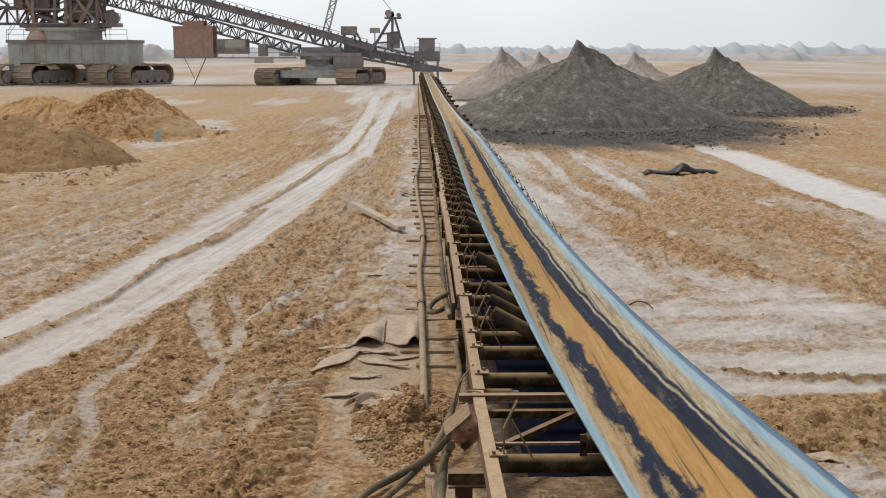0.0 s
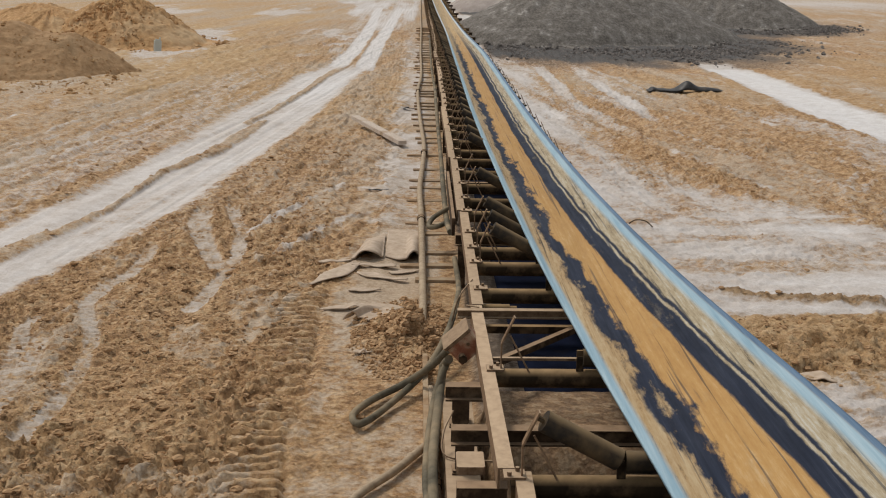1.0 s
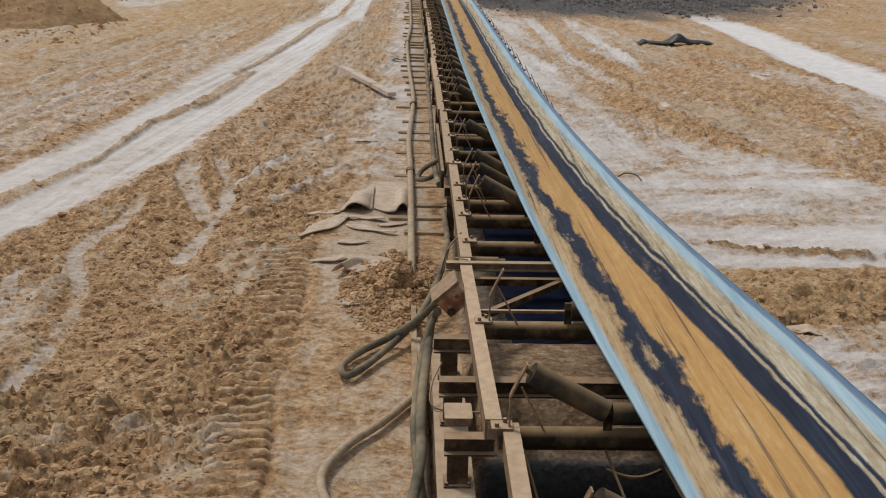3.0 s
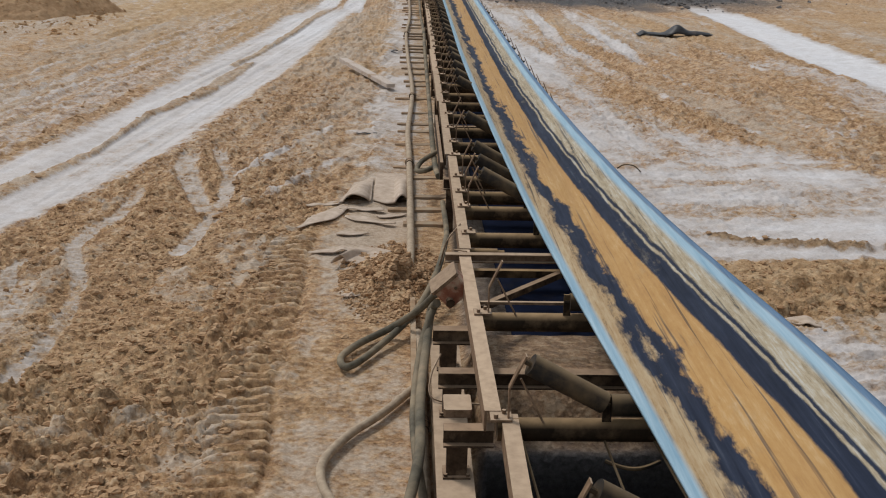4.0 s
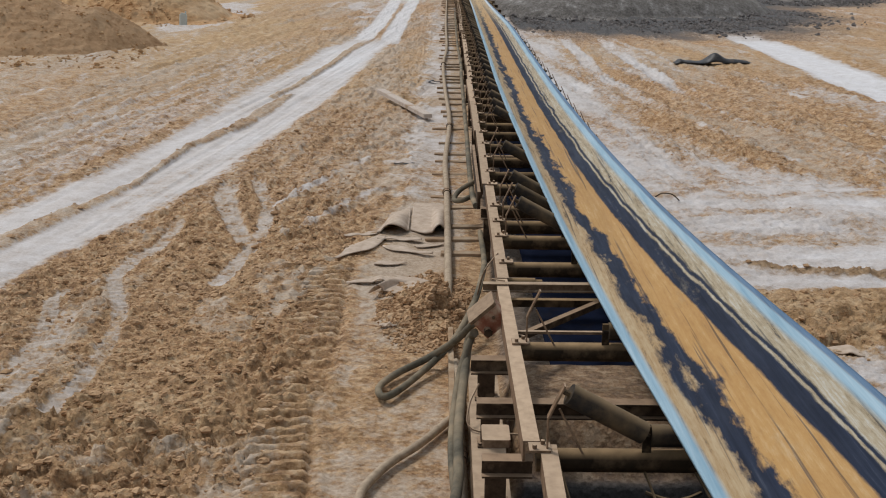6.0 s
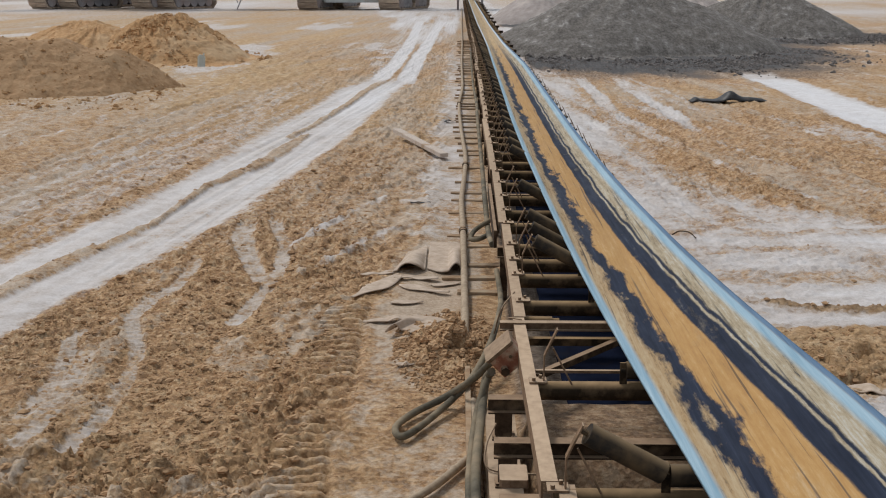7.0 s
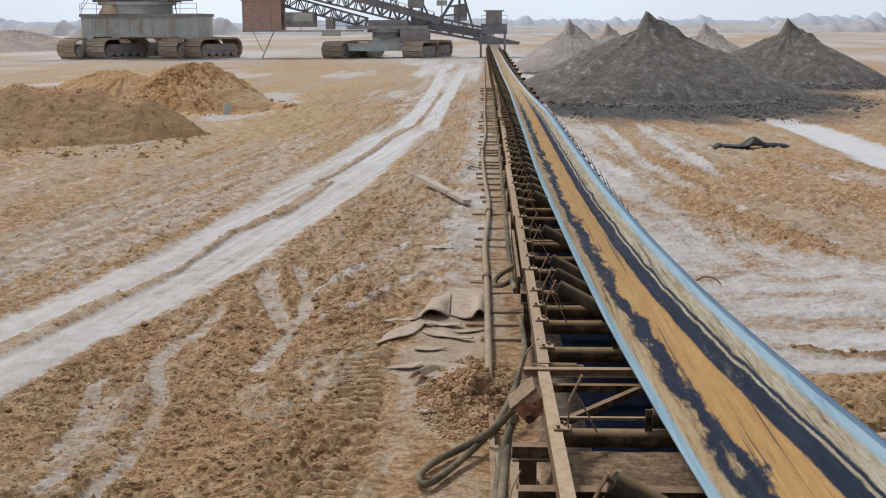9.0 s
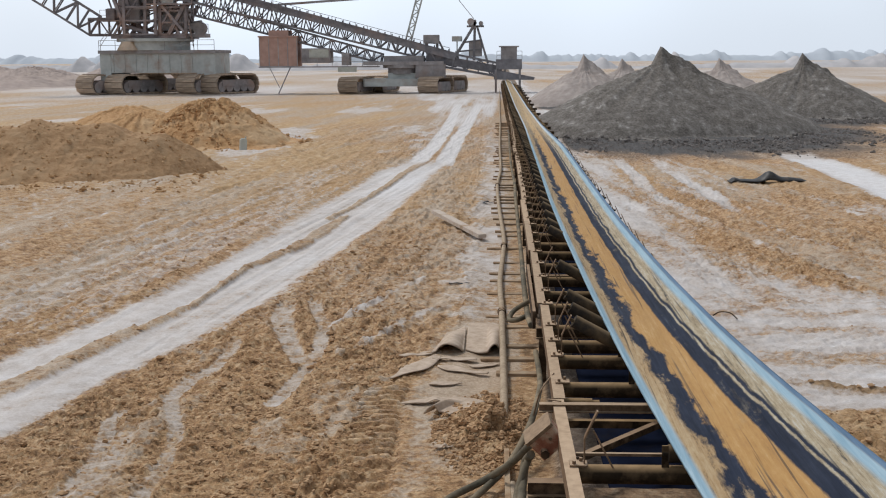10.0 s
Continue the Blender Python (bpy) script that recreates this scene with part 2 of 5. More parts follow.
CLAYHOSE = surface("clay_covered_hose", (0.26, 0.19, 0.125), (0.46, 0.36, 0.25), 14, 0.85, 0.0, (0.17, 0.12, 0.08), (0.58, 0.8), 2, 0.3, 0.006)
SCRAP = surface("dusty_rubber_scrap", (0.36, 0.27, 0.195), (0.57, 0.46, 0.36), 8, 0.85, 0.0, (0.14, 0.105, 0.08), (0.64, 0.75), 4, 0.3, 0.006, gloss=0.1)
BLACKSCRAP = surface("black_rubber_scrap", (0.012, 0.011, 0.011), (0.045, 0.042, 0.04), 8, 0.5, 0.0, (0.16, 0.12, 0.09), (0.6, 0.8), 3)
WOOD = surface("weathered_plank_wood", (0.38, 0.30, 0.235), (0.64, 0.55, 0.465), 10, 0.85, 0.0, (0.36, 0.25, 0.16), (0.55, 0.7), 3, bumps=0.5, dist=0.004, stretch=(0.6, 8, 8))
SLEEPER = surface("mud_soaked_timber", (0.19, 0.115, 0.062), (0.38, 0.26, 0.155), 9, 0.9, 0.0, MUDDY, (0.45, 0.65), 6, 0.5, 0.01, rand=0.2)
REDBOX = surface("rusty_red_paint", (0.19, 0.065, 0.035), (0.31, 0.13, 0.075), 16, 0.75, 0.0, (0.36, 0.25, 0.165), (0.46, 0.62), 10, 0.3, 0.003)


def spoil_material():
    """Grey-brown spoil: lighter runs down the slope, fine rubble grain."""
    m, n, l, b = material("grey_brown_spoil", 0.95)
    run = tex(n, l, 2.2, 7, 0.68, "Object", (1, 1, 0.22))
    grain, lump = tex(n, l, 10.0, 8, 0.7), tex(n, l, 2.6, 5, 0.6)
    col = ramp(n, l, run, [(0.36, (0.088, 0.077, 0.066)), (0.50, (0.142, 0.127, 0.112)), (0.60, (0.215, 0.198, 0.18)), (0.69, (0.46, 0.435, 0.41))])
    col = mix(n, l, 0.34, col, ramp(n, l, grain, [(0.38, (0.060, 0.052, 0.045)), (0.5, (0.19, 0.168, 0.146)), (0.64, (0.37, 0.335, 0.30))]))
    col = mix(n, l, ramp(n, l, lump, [(0.56, (0, 0, 0)), (0.68, (0.38,) * 3)]), col, (0.36, 0.33, 0.30))
    l.new(col, b.inputs["Base Color"])
    b.inputs["Specular IOR Level"].default_value = 0.2
    bump(n, l, b, mix(n, l, 0.4, grain, lump), 0.8, 0.07)
    return m


SPOIL = spoil_material()
# spoil of the far heaps, its colour lightened to show distance haze
HAZESPOIL = surface("hazed_spoil", (0.28, 0.235, 0.21), (0.43, 0.375, 0.34), 2.0, 0.95, 0.0, (0.49, 0.42, 0.375), (0.54, 0.72), 0.7, 0.8, 0.05)
# bank brown paled by haze put into the base colour
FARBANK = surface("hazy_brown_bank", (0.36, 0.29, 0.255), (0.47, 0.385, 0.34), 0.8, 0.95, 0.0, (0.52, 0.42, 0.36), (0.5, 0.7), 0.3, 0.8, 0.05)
RUBBLE = surface("dark_rubble_stone", (0.085, 0.074, 0.066), (0.25, 0.22, 0.20), 5, 0.9, 0.0, None, bumps=0.4)
BANKSAND = surface("dull_ochre_sand", (0.29, 0.165, 0.078), (0.47, 0.300, 0.162), 5.0, 0.95, 0.0, (0.43, 0.285, 0.160), (0.50, 0.72), 1.4, 0.9, 0.07)
OCHRE = surface("ochre_sand_heap", (0.33, 0.172, 0.070), (0.57, 0.355, 0.175), 6.0, 0.95, 0.0, (0.56, 0.40, 0.24), (0.5, 0.72), 0.5, 0.9, 0.06)
CLOD = surface("clay_clod", (0.27, 0.148, 0.067), (0.55, 0.365, 0.21), 9, 0.95, 0.0, None, bumps=0.5)
# MACHINE steel is lightened in colour to carry the distance haze
MACHINE = surface("hazed_machine_steel", (0.231, 0.212, 0.212), (0.426, 0.400, 0.394), 1.2, 0.85, 0.0, (0.33, 0.25, 0.215), (0.5, 0.7), 0.35, 0.2, 0.02, rand=0.15)
GIRDER = surface("grey_girder_steel", (0.125, 0.120, 0.128), (0.25, 0.24, 0.25), 1.6, 0.85, 0.0, (0.27, 0.22, 0.205), (0.52, 0.72), 0.5, 0.2, 0.02, rand=0.2)
RUSTY = surface("rust_stained_steel", (0.15, 0.13, 0.13), (0.33, 0.285, 0.28), 1.6, 0.88, 0.0, (0.42, 0.28, 0.215), (0.48, 0.68), 0.5, 0.3, 0.02, rand=0.3)
GREYGREEN = surface("faded_grey_green_paint", (0.391, 0.408, 0.391), (0.525, 0.542, 0.520), 1.5, 0.8, 0.0, (0.36, 0.275, 0.225), (0.52, 0.72), 0.5, 0.2, 0.02)
TRACKS = surface("clay_packed_crawler", (0.28, 0.21, 0.155), (0.45, 0.355, 0.27), 1.5, 0.92, 0.0, (0.54, 0.41, 0.30), (0.45, 0.65), 0.5, 0.4, 0.05, rand=0.25)
RUSTCABIN = surface("rusty_brown_cladding", (0.401, 0.246, 0.200), (0.527, 0.343, 0.280), 2.0, 0.9, 0.0, (0.27, 0.18, 0.155), (0.6, 0.8), 0.6, 0.2, 0.02)
PALEBOX = surface("pale_painted_container", (0.42, 0.42, 0.36), (0.56, 0.56, 0.5), 2.0, 0.7, 0.0, (0.3, 0.26, 0.2), (0.6, 0.8), 0.8)
# haze put into both skyline colours; the woods turn pale blue-grey
FARSPOIL = surface("hazed_far_spoil", (0.390, 0.378, 0.378), (0.516, 0.493, 0.493), 0.2, 1.0, 0.0, None)
FARWOOD = surface("hazed_far_wood", (0.43, 0.465, 0.51), (0.50, 0.54, 0.58), 0.05, 1.0, 0.0, None)


# ---- mesh building ----
class Geo:
    """Collects vertices and faces of one mesh."""

    def __init__(self):
        self.v, self.f = [], []

    def add(self, verts, faces):
        k = len(self.v)
        self.v += [tuple(p) for p in verts]
        self.f += [tuple(k + i for i in f) for f in faces]
        return self

    def box(self, x0, x1, y0, y1, z0, z1, m=None, bevel=0.0):
        if bevel:
            return self.prism([(x0 + bevel, y0), (x1 - bevel, y0), (x1, y0 + bevel), (x1, y1 - bevel), (x1 - bevel, y1), (x0 + bevel, y1), (x0, y1 - bevel), (x0, y0 + bevel)], z0, z1, m)
        return self.prism([(x0, y0), (x1, y0), (x1, y1), (x0, y1)], z0, z1, m)

    def prism(self, outline, z0, z1, m=None):
        """A closed prism over a counter-clockwise outline in x, y."""
        k = len(outline)
        vs = [Vector((x, y, z0)) for x, y in outline] + [Vector((x, y, z1)) for x, y in outline]
        if m is not None:
            vs = [m @ p for p in vs]
        fs = [tuple(range(k - 1, -1, -1)), tuple(range(k, 2 * k))] + [(i, (i + 1) % k, k + (i + 1) % k, k + i) for i in range(k)]
        return self.add(vs, fs)

    def rod(self, a, b, r, sides=10, r2=None):
        return self.tube([a, b], r, sides, r2)

    def tube(self, pts, r, sides=8, r2=None):
        """A round tube with closed ends along points."""
        pts = [Vector(p) for p in pts]
        k, vs, fs = len(pts), [], []
        side = None
        for i, p in enumerate(pts):
            d = (pts[min(i + 1, k - 1)] - pts[max(i - 1, 0)]).normalized()
            if side is None:
                side = d.orthogonal().normalized()
            side = (side - d * side.dot(d)).normalized()
            up = d.cross(side)
            rr = r if r2 is None else r + (r2 - r) * i / (k - 1)
            for s in range(sides):
                a = 2 * math.pi * s / sides
                vs.append(p + rr * (math.cos(a) * side + math.sin(a) * up))
        for i in range(k - 1):
            for s in range(sides):
                t = (s + 1) % sides
                fs.append((i * sides + s, i * sides + t, (i + 1) * sides + t, (i + 1) * sides + s))
        fs.append(tuple(range(sides - 1, -1, -1)))
        fs.append(tuple((k - 1) * sides + s for s in range(sides)))
        return self.add(vs, fs)

    def bar(self, a, b, w, h):
        """A rectangular bar from a to b, w across and h upright."""
        a, b = Vector(a), Vector(b)
        d = (b - a).normalized()
        side = d.cross(Vector((0, 0, 1)))
        side = (side if side.length > 1e-3 else Vector((1, 0, 0))).normalized()
        up = side.cross(d)
        vs = [p + sx * w / 2 * side + sz * h / 2 * up for p in (a, b) for sx, sz in ((-1, -1), (1, -1), (1, 1), (-1, 1))]
        return self.add(vs, [(0, 1, 2, 3), (7, 6, 5, 4), (0, 4, 5, 1), (1, 5, 6, 2), (2, 6, 7, 3), (3, 7, 4, 0)])

    def beam(self, a, b, w, h, t):
        """An I-beam from a to b."""
        a, b = Vector(a), Vector(b)
        d = (b - a).normalized()
        side = d.cross(Vector((0, 0, 1))).normalized()
        up = side.cross(d)
        o = [(-w / 2, 0), (w / 2, 0), (w / 2, t), (t / 2, t), (t / 2, h - t), (w / 2, h - t), (w / 2, h), (-w / 2, h), (-w / 2, h - t), (-t / 2, h - t), (-t / 2, t), (-w / 2, t)]
        vs = [p + x * side + (z - h) * up for p in (a, b) for x, z in o]
        fs = [(i, (i + 1) % 12, 12 + (i + 1) % 12, 12 + i) for i in range(12)]
        for q in ((0, 1, 2, 11), (10, 3, 4, 9), (8, 5, 6, 7)):
            fs += [q[::-1], tuple(12 + i for i in q)]
        return self.add(vs, fs)

    def mesh(self, name, mat, smooth=False):
        me = bpy.data.meshes.new(name)
        me.from_pydata(self.v, [], self.f)
        me.materials.append(mat)
        bm = bmesh.new()
        bm.from_mesh(me)
        bmesh.ops.recalc_face_normals(bm, faces=bm.faces)
        bm.to_mesh(me)
        bm.free()
        if smooth:
            me.polygons.foreach_set("use_smooth", [True] * len(me.polygons))
            me.set_sharp_from_angle(angle=radians(40))
        me.update()
        return me


def part(name, geo, mat, parent=None, label="", smooth=False, at=None):
    me = geo if isinstance(geo, bpy.types.Mesh) else geo.mesh(name, mat, smooth)
    ob = new(name, me)
    if at is not None:
        ob.matrix_basis = at
    if parent is not None:
        ob.parent = parent
    return tagged(ob, label)


def thing(name, label, category, group="", at=(0, 0, 0)):
    ob = new(name)
    ob.empty_display_size = 0.2
    ob.location = at
    return tagged(ob, label, category, group)


def smooth_path(pts, n=8):
    """Catmull-Rom points through pts."""
    pts = [Vector(p) for p in pts]
    q = [pts[0] * 2 - pts[1]] + pts + [pts[-1] * 2 - pts[-2]]
    out = []
    for i in range(1, len(q) - 2):
        for k in range(n):
            t = k / n
            a, b, c, d = q[i - 1], q[i], q[i + 1], q[i + 2]
            out.append(0.5 * (2 * b + (c - a) * t + (2 * a - 5 * b + 4 * c - d) * t * t + (3 * b - a - 3 * c + d) * t ** 3))
    return out + [pts[-1]]


# ---- vectorised noise ----
RNG = np.random.RandomState(7)
LATTICE = RNG.rand(256, 256)


def vnoise(x, y):
    xi, yi = np.floor(x).astype(int), np.floor(y).astype(int)
    fx, fy = x - xi, y - yi
    fx, fy = fx * fx * (3 - 2 * fx), fy * fy * (3 - 2 * fy)
    a, b = LATTICE[xi % 256, yi % 256], LATTICE[(xi + 1) % 256, yi % 256]
    c, d = LATTICE[xi % 256, (yi + 1) % 256], LATTICE[(xi + 1) % 256, (yi + 1) % 256]
    return (a + (b - a) * fx) * (1 - fy) + (c + (d - c) * fx) * fy


def fbm(x, y, freq, octaves=4, gain=0.5):
    s, amp, tot = 0.0, 1.0, 0.0
    for k in range(octaves):
        s = s + amp * vnoise(x * freq + 17.3 * k, y * freq + 9.1 * k)
        tot += amp
        amp, freq = amp * gain, freq * 2.03
    return s / tot - 0.5


def smoothstep(a, b, v):
    t = np.clip((v - a) / (b - a), 0, 1)
    return t * t * (3 - 2 * t)


def near_line(x, y, pts):
    """Distance to a polyline and the length run along it."""
    best, run, s0 = np.full(np.shape(x), 1e9), np.zeros(np.shape(x)), 0.0
    for (x0, y0), (x1, y1) in zip(pts, pts[1:]):
        dx, dy = x1 - x0, y1 - y0
        ll = math.hypot(dx, dy)
        t = np.clip(((x - x0) * dx + (y - y0) * dy) / ll ** 2, 0, 1)
        d = np.hypot(x - x0 - t * dx, y - y0 - t * dy)
        run = np.where(d < best, s0 + t * ll, run)
        best = np.minimum(best, d)
        s0 += ll
    return best, run


# ---- ground ----
HEAPS = [  # x, y, height, radius, skirt, seed: tipped spoil on the far side of the conveyor
    (7.7, 55.0, 4.2, 6.6, 2.4, 1),
    (18.2, 70.0, 3.8, 5.3, 1.8, 2),
    (17.4, 92.0, 3.55, 4.8, 1.2, 3),
    (6.3, 86.0, 3.8, 5.0, 1.2, 4),
    (10.6, 100.0, 3.5, 4.6, 1.2, 5),
]
ROAD_Y = [4, 8, 9.85, 10.4, 11.5, 12.5, 13.65, 15.4, 16.4, 19.15, 21.9, 25.5, 33.5, 38, 52, 80, 125, 400]
ROAD_A = [-5.0, -4.7, -4.61, -4.61, -4.44, -4.18, -3.77, -3.53, -3.19, -2.92, -2.68, -2.39, -2.09, -1.7, -1.3, -1.1, -0.9, -1.0]
ROAD_UY = [4, 8, 12.1, 13, 14.6, 16.5, 18.7, 22.6, 27.7, 35.3, 38, 45, 64, 90, 125, 400]
ROAD_B = [-6.8, -6.4, -6.0, -5.88, -5.55, -5.15, -4.9, -4.6, -4.4, -3.75, -3.2, -3.0, -3.0, -3.5, -5, -6]
# brown clay left standing between the wheel lanes, and the lanes far off
RIDGES = [[(-6.1, 9.6), (-5.39, 11.6), (-5.14, 12.5), (-4.75, 14.3), (-4.4, 15.8), (-4.27, 18.7), (-3.8, 20.8), (-3.39, 25.4)], [(-3.75, 24.6), (-3.12, 31.4), (-2.9, 34.5), (-2.45, 40)]]
LANES = [[(-2.95, 36), (-2.72, 39), (-2.59, 45), (-2.69, 64), (-3.2, 90)], [(-2.0, 36), (-1.85, 39), (-1.81, 52), (-1.52, 87)]]
TREAD = [(-1.13, 12.4), (-1.22, 11.2), (-1.2, 10.5), (-1.15, 8.9), (-1.2, 7.9), (-1.15, 7.34), (-1.09, 6.6), (-1.13, 6.1), (-1.1, 4.0)]
TYRES = [  # wheel tracks, each with its half width at its two ends
    ([(-3.06, 15.85), (-2.97, 15.0), (-2.6, 13.6), (-2.32, 12.8)], 0.18, 0.09),
    ([(-3.0, 16.1), (-2.69, 15.95), (-2.32, 14.6), (-2.19, 13.4), (-2.21, 12.5), (-2.28, 11.9), (-2.35, 11.3)], 0.10, 0.10),
    ([(-3.27, 13.83), (-3.25, 13.07), (-3.26, 12.49), (-3.41, 12.09), (-3.45, 11.36), (-3.08, 10.27), (-2.95, 9.48), (-2.93, 8.93), (-2.93, 8.43), (-2.99, 7.92)], 0.10, 0.08),
    ([(-3.75, 11.1), (-3.86, 10.64), (-3.65, 9.88), (-3.54, 9.22), (-3.55, 8.6)], 0.08, 0.10),
    ([(-3.62, 10.5), (-3.51, 10.07), (-3.42, 9.63), (-3.37, 9.06), (-3.36, 8.5), (-3.4, 8.0)], 0.09, 0.10),
]
THIN_LINES = [[(-7.55, 20.8), (-7.4, 25), (-7.4, 30)], [(-9.4, 20.6), (-8.7, 29), (-8.3, 38)], [(-6.9, 15.0), (-6.3, 21.4), (-4.9, 28)], [(4.0, 31), (4.28, 26.2), (4.55, 23.7), (4.95, 20.9), (5.6, 17.8)], [(6.2, 36), (6.3, 30), (6.9, 24), (8.0, 19.5)], [(7.6, 30), (7.9, 25.5), (8.8, 22)], [(5.0, 30), (5.3, 25.5), (5.9, 21), (6.9, 17.4)], [(3.4, 30), (3.45, 25), (3.6, 21), (4.1, 17.5)], [(-5.6, 20.5), (-5.3, 25), (-4.9, 29.5)], [(-1.9, 13), (-1.0, 15.2), (-0.4, 16)], [(-2.2, 14.5), (-1.2, 17.5)], [(8.36, 20.0), (7.53, 19.12), (6.78, 17.85), (6.33, 16.34), (6.12, 14.9)], [(7.9, 18.9), (7.2, 18.0), (6.75, 16.6), (6.6, 15.3)]]
RIGHT_LINES = [[(4.05, 39.5), (3.94, 30.0), (4.23, 27.0), (4.6, 22.0)], [(5.3, 39.5), (5.26, 31.3), (5.45, 24.7), (5.32, 20.0)]]


def lay_of_land(x, y):
    """Height and cover (pale slurry with far haze, ochre sand, dark rubble dust with painted shade under the conveyor)
    of the ground.
    """
    far = smoothstep(90, 200, y) + smoothstep(60, 150, np.abs(x))
    warp = 0.5 * fbm(x, y, 0.5, 4)
    xw = x + 0.5 * warp
    lean = np.where(x > 1, x + 0.13 * y, x - 0.11 * y)
    wild = smoothstep(-0.7, -1.3, x + 0.4 * warp) * (1 - smoothstep(12.5, 17, y + 2 * warp)) + 0.6 * smoothstep(2.6, 3.2, x)
    rut = fbm(x - 0.12 * y + 0.3 * warp, y * 0.13, 2.2, 4, 0.55)
    wildl = np.clip(wild, 0, 1) * (x < 0)
    # the pale haul road; clay stands up between its wheel lanes
    a, b = np.interp(y, ROAD_Y, ROAD_A), np.interp(y, ROAD_UY, ROAD_B)
    ragged = 0.16 * fbm(x, y * 0.6, 1.5, 4, 0.6)
    road = smoothstep(-0.28, 0.32, x - b + 1.6 * ragged) * smoothstep(-0.22, 0.30, a - x + 0.26 * fbm(x + 30, y * 0.6, 1.5, 4, 0.6)) * (1 - smoothstep(36, 42, y + 3 * warp))
    ridge = 0.0
    for pts in RIDGES:
        d, _ = near_line(x + 0.10 * fbm(x, y, 0.9, 3), y, pts)
        half = np.interp(y, [9.6, 12, 14, 16, 18.5, 20, 23.5, 25.4, 31, 40], [0.34, 0.20, 0.13, 0.06, 0.06, 0.14, 0.17, 0.08, 0.10, 0.16])
        ridge = np.maximum(ridge, smoothstep(1.35, 0.65, d / half + 0.6 * fbm(x, y, 2.4, 3)) * smoothstep(pts[-1][1] + 0.2, pts[-1][1] - 0.6, y))
    lane = road * (1 - 0.92 * ridge) * np.clip(0.66 + 0.10 * smoothstep(15, 24, y) + 0.95 * fbm(x - 0.2 * y, y * 0.2, 1.3, 5, 0.6), 0.2, 0.95)
    for pts in LANES:
        d, _ = near_line(x + 0.3 * warp, y, pts)
        lane = np.maximum(lane, smoothstep(0.42, 0.22, d) * smoothstep(36, 39, y) * (1 - smoothstep(86, 92, y)) * 0.85)
    # trodden strip of dust along the conveyor
    sedge = np.interp(y, [4, 6.1, 7.3, 8.2, 9.5, 11, 13.8, 20, 45], [-1.0, -0.98, -0.94, -0.84, -0.85, -0.86, -0.74, -0.70, -0.66])
    strip = smoothstep(-0.26, 0.22, x - sedge + 0.8 * fbm(x, y, 1.8, 4, 0.6)) * smoothstep(0.42, 0.05, x) * (1 - smoothstep(45, 60, y)) * np.clip(0.60 + 1.3 * fbm(x, y * 0.6, 1.3, 4, 0.6), 0.1, 0.95)
    near12 = 1 - smoothstep(15, 19, y)
    # pale ground on the far side of the conveyor
    rb = np.interp(y, [4, 8.0, 8.6, 9.3, 11.2, 11.8, 13.75, 16.9, 17.2, 20, 21.4, 27, 39], [6, 6, 4.6, 3.5, 3.3, 9, 6.6, 5.4, 4.8, 4.0, 3.6, 3.5, 3.5])
    right = smoothstep(2.1, 2.4, x) * smoothstep(0.8, -0.5, x - rb + 1.1 * fbm(x, y, 0.9, 4)) * np.clip(0.60 + 1.4 * (1 - near12) * fbm(lean, y * 0.10, 1.8, 5, 0.6) + 1.2 * near12 * fbm(x * 0.22, y, 2.4, 5, 0.6), 0.1, 0.9)
    lines = 0.0
    for pts in RIGHT_LINES:
        d, _ = near_line(xw, y, pts)
        lines = np.maximum(lines, smoothstep(0.36, 0.14, d) * smoothstep(23, 29, y))
    lines = lines * np.clip(0.62 + 0.7 * fbm(x, y * 0.3, 1.1, 3), 0, 0.9)
    thin = 0.0
    for pts in THIN_LINES:
        d, _ = near_line(x + 0.25 * warp, y, pts)
        thin = np.maximum(thin, smoothstep(0.11, 0.03, d))
    thin = thin * np.clip(0.55 + 1.2 * fbm(x, y, 0.9, 3), 0, 1)
    rr = np.interp(y, [10, 23, 26.5, 32.5, 40, 46], [9.6, 9.5, 9.4, 9.6, 9.8, 10.2])
    rroad = smoothstep(-0.12, 0.16, x - rr + 0.3 * fbm(x, y, 0.8, 3)) * smoothstep(0.2, -0.2, x - rr - 1.75 + 0.02 * (y - 28) + 0.3 * fbm(x, y + 9, 0.8, 3)) * (1 - smoothstep(41, 44, y + 2 * warp))
    tyre, tyre_run = 0.0, 0.0
    for pts, h0, h1 in TYRES:
        d, s = near_line(x + 0.05 * warp, y, pts)
        half = h0 + (h1 - h0) * np.clip(s / 4.0, 0, 1)
        k = smoothstep(1.25, 0.75, d / half + 0.45 * fbm(x, y, 2.6, 3)) * smoothstep(-0.02, 0.25, s) * np.clip(0.92 + 0.7 * fbm(x, y, 1.3, 2), 0.4, 1)
        tyre, tyre_run = np.maximum(tyre, k), np.where(k > 0.05, s, tyre_run)
    dt, run = near_line(x + 0.03 * warp, y, TREAD)
    tread = smoothstep(0.25, 0.18, dt) * smoothstep(0.1, 0.9, run) * np.clip(0.85 + 1.4 * fbm(x, y, 1.2, 3), 0.15, 1)
    pools = smoothstep(2.4, 3.0, x) * smoothstep(6, 4, x + 0.5 * warp) * smoothstep(47, 54, y) * (1 - smoothstep(110, 125, y)) * 0.85
    wash_edge = np.interp(y, [40, 60, 73, 90, 110, 130], [-2.6, -3.4, -4.6, -5.5, -9, -12])
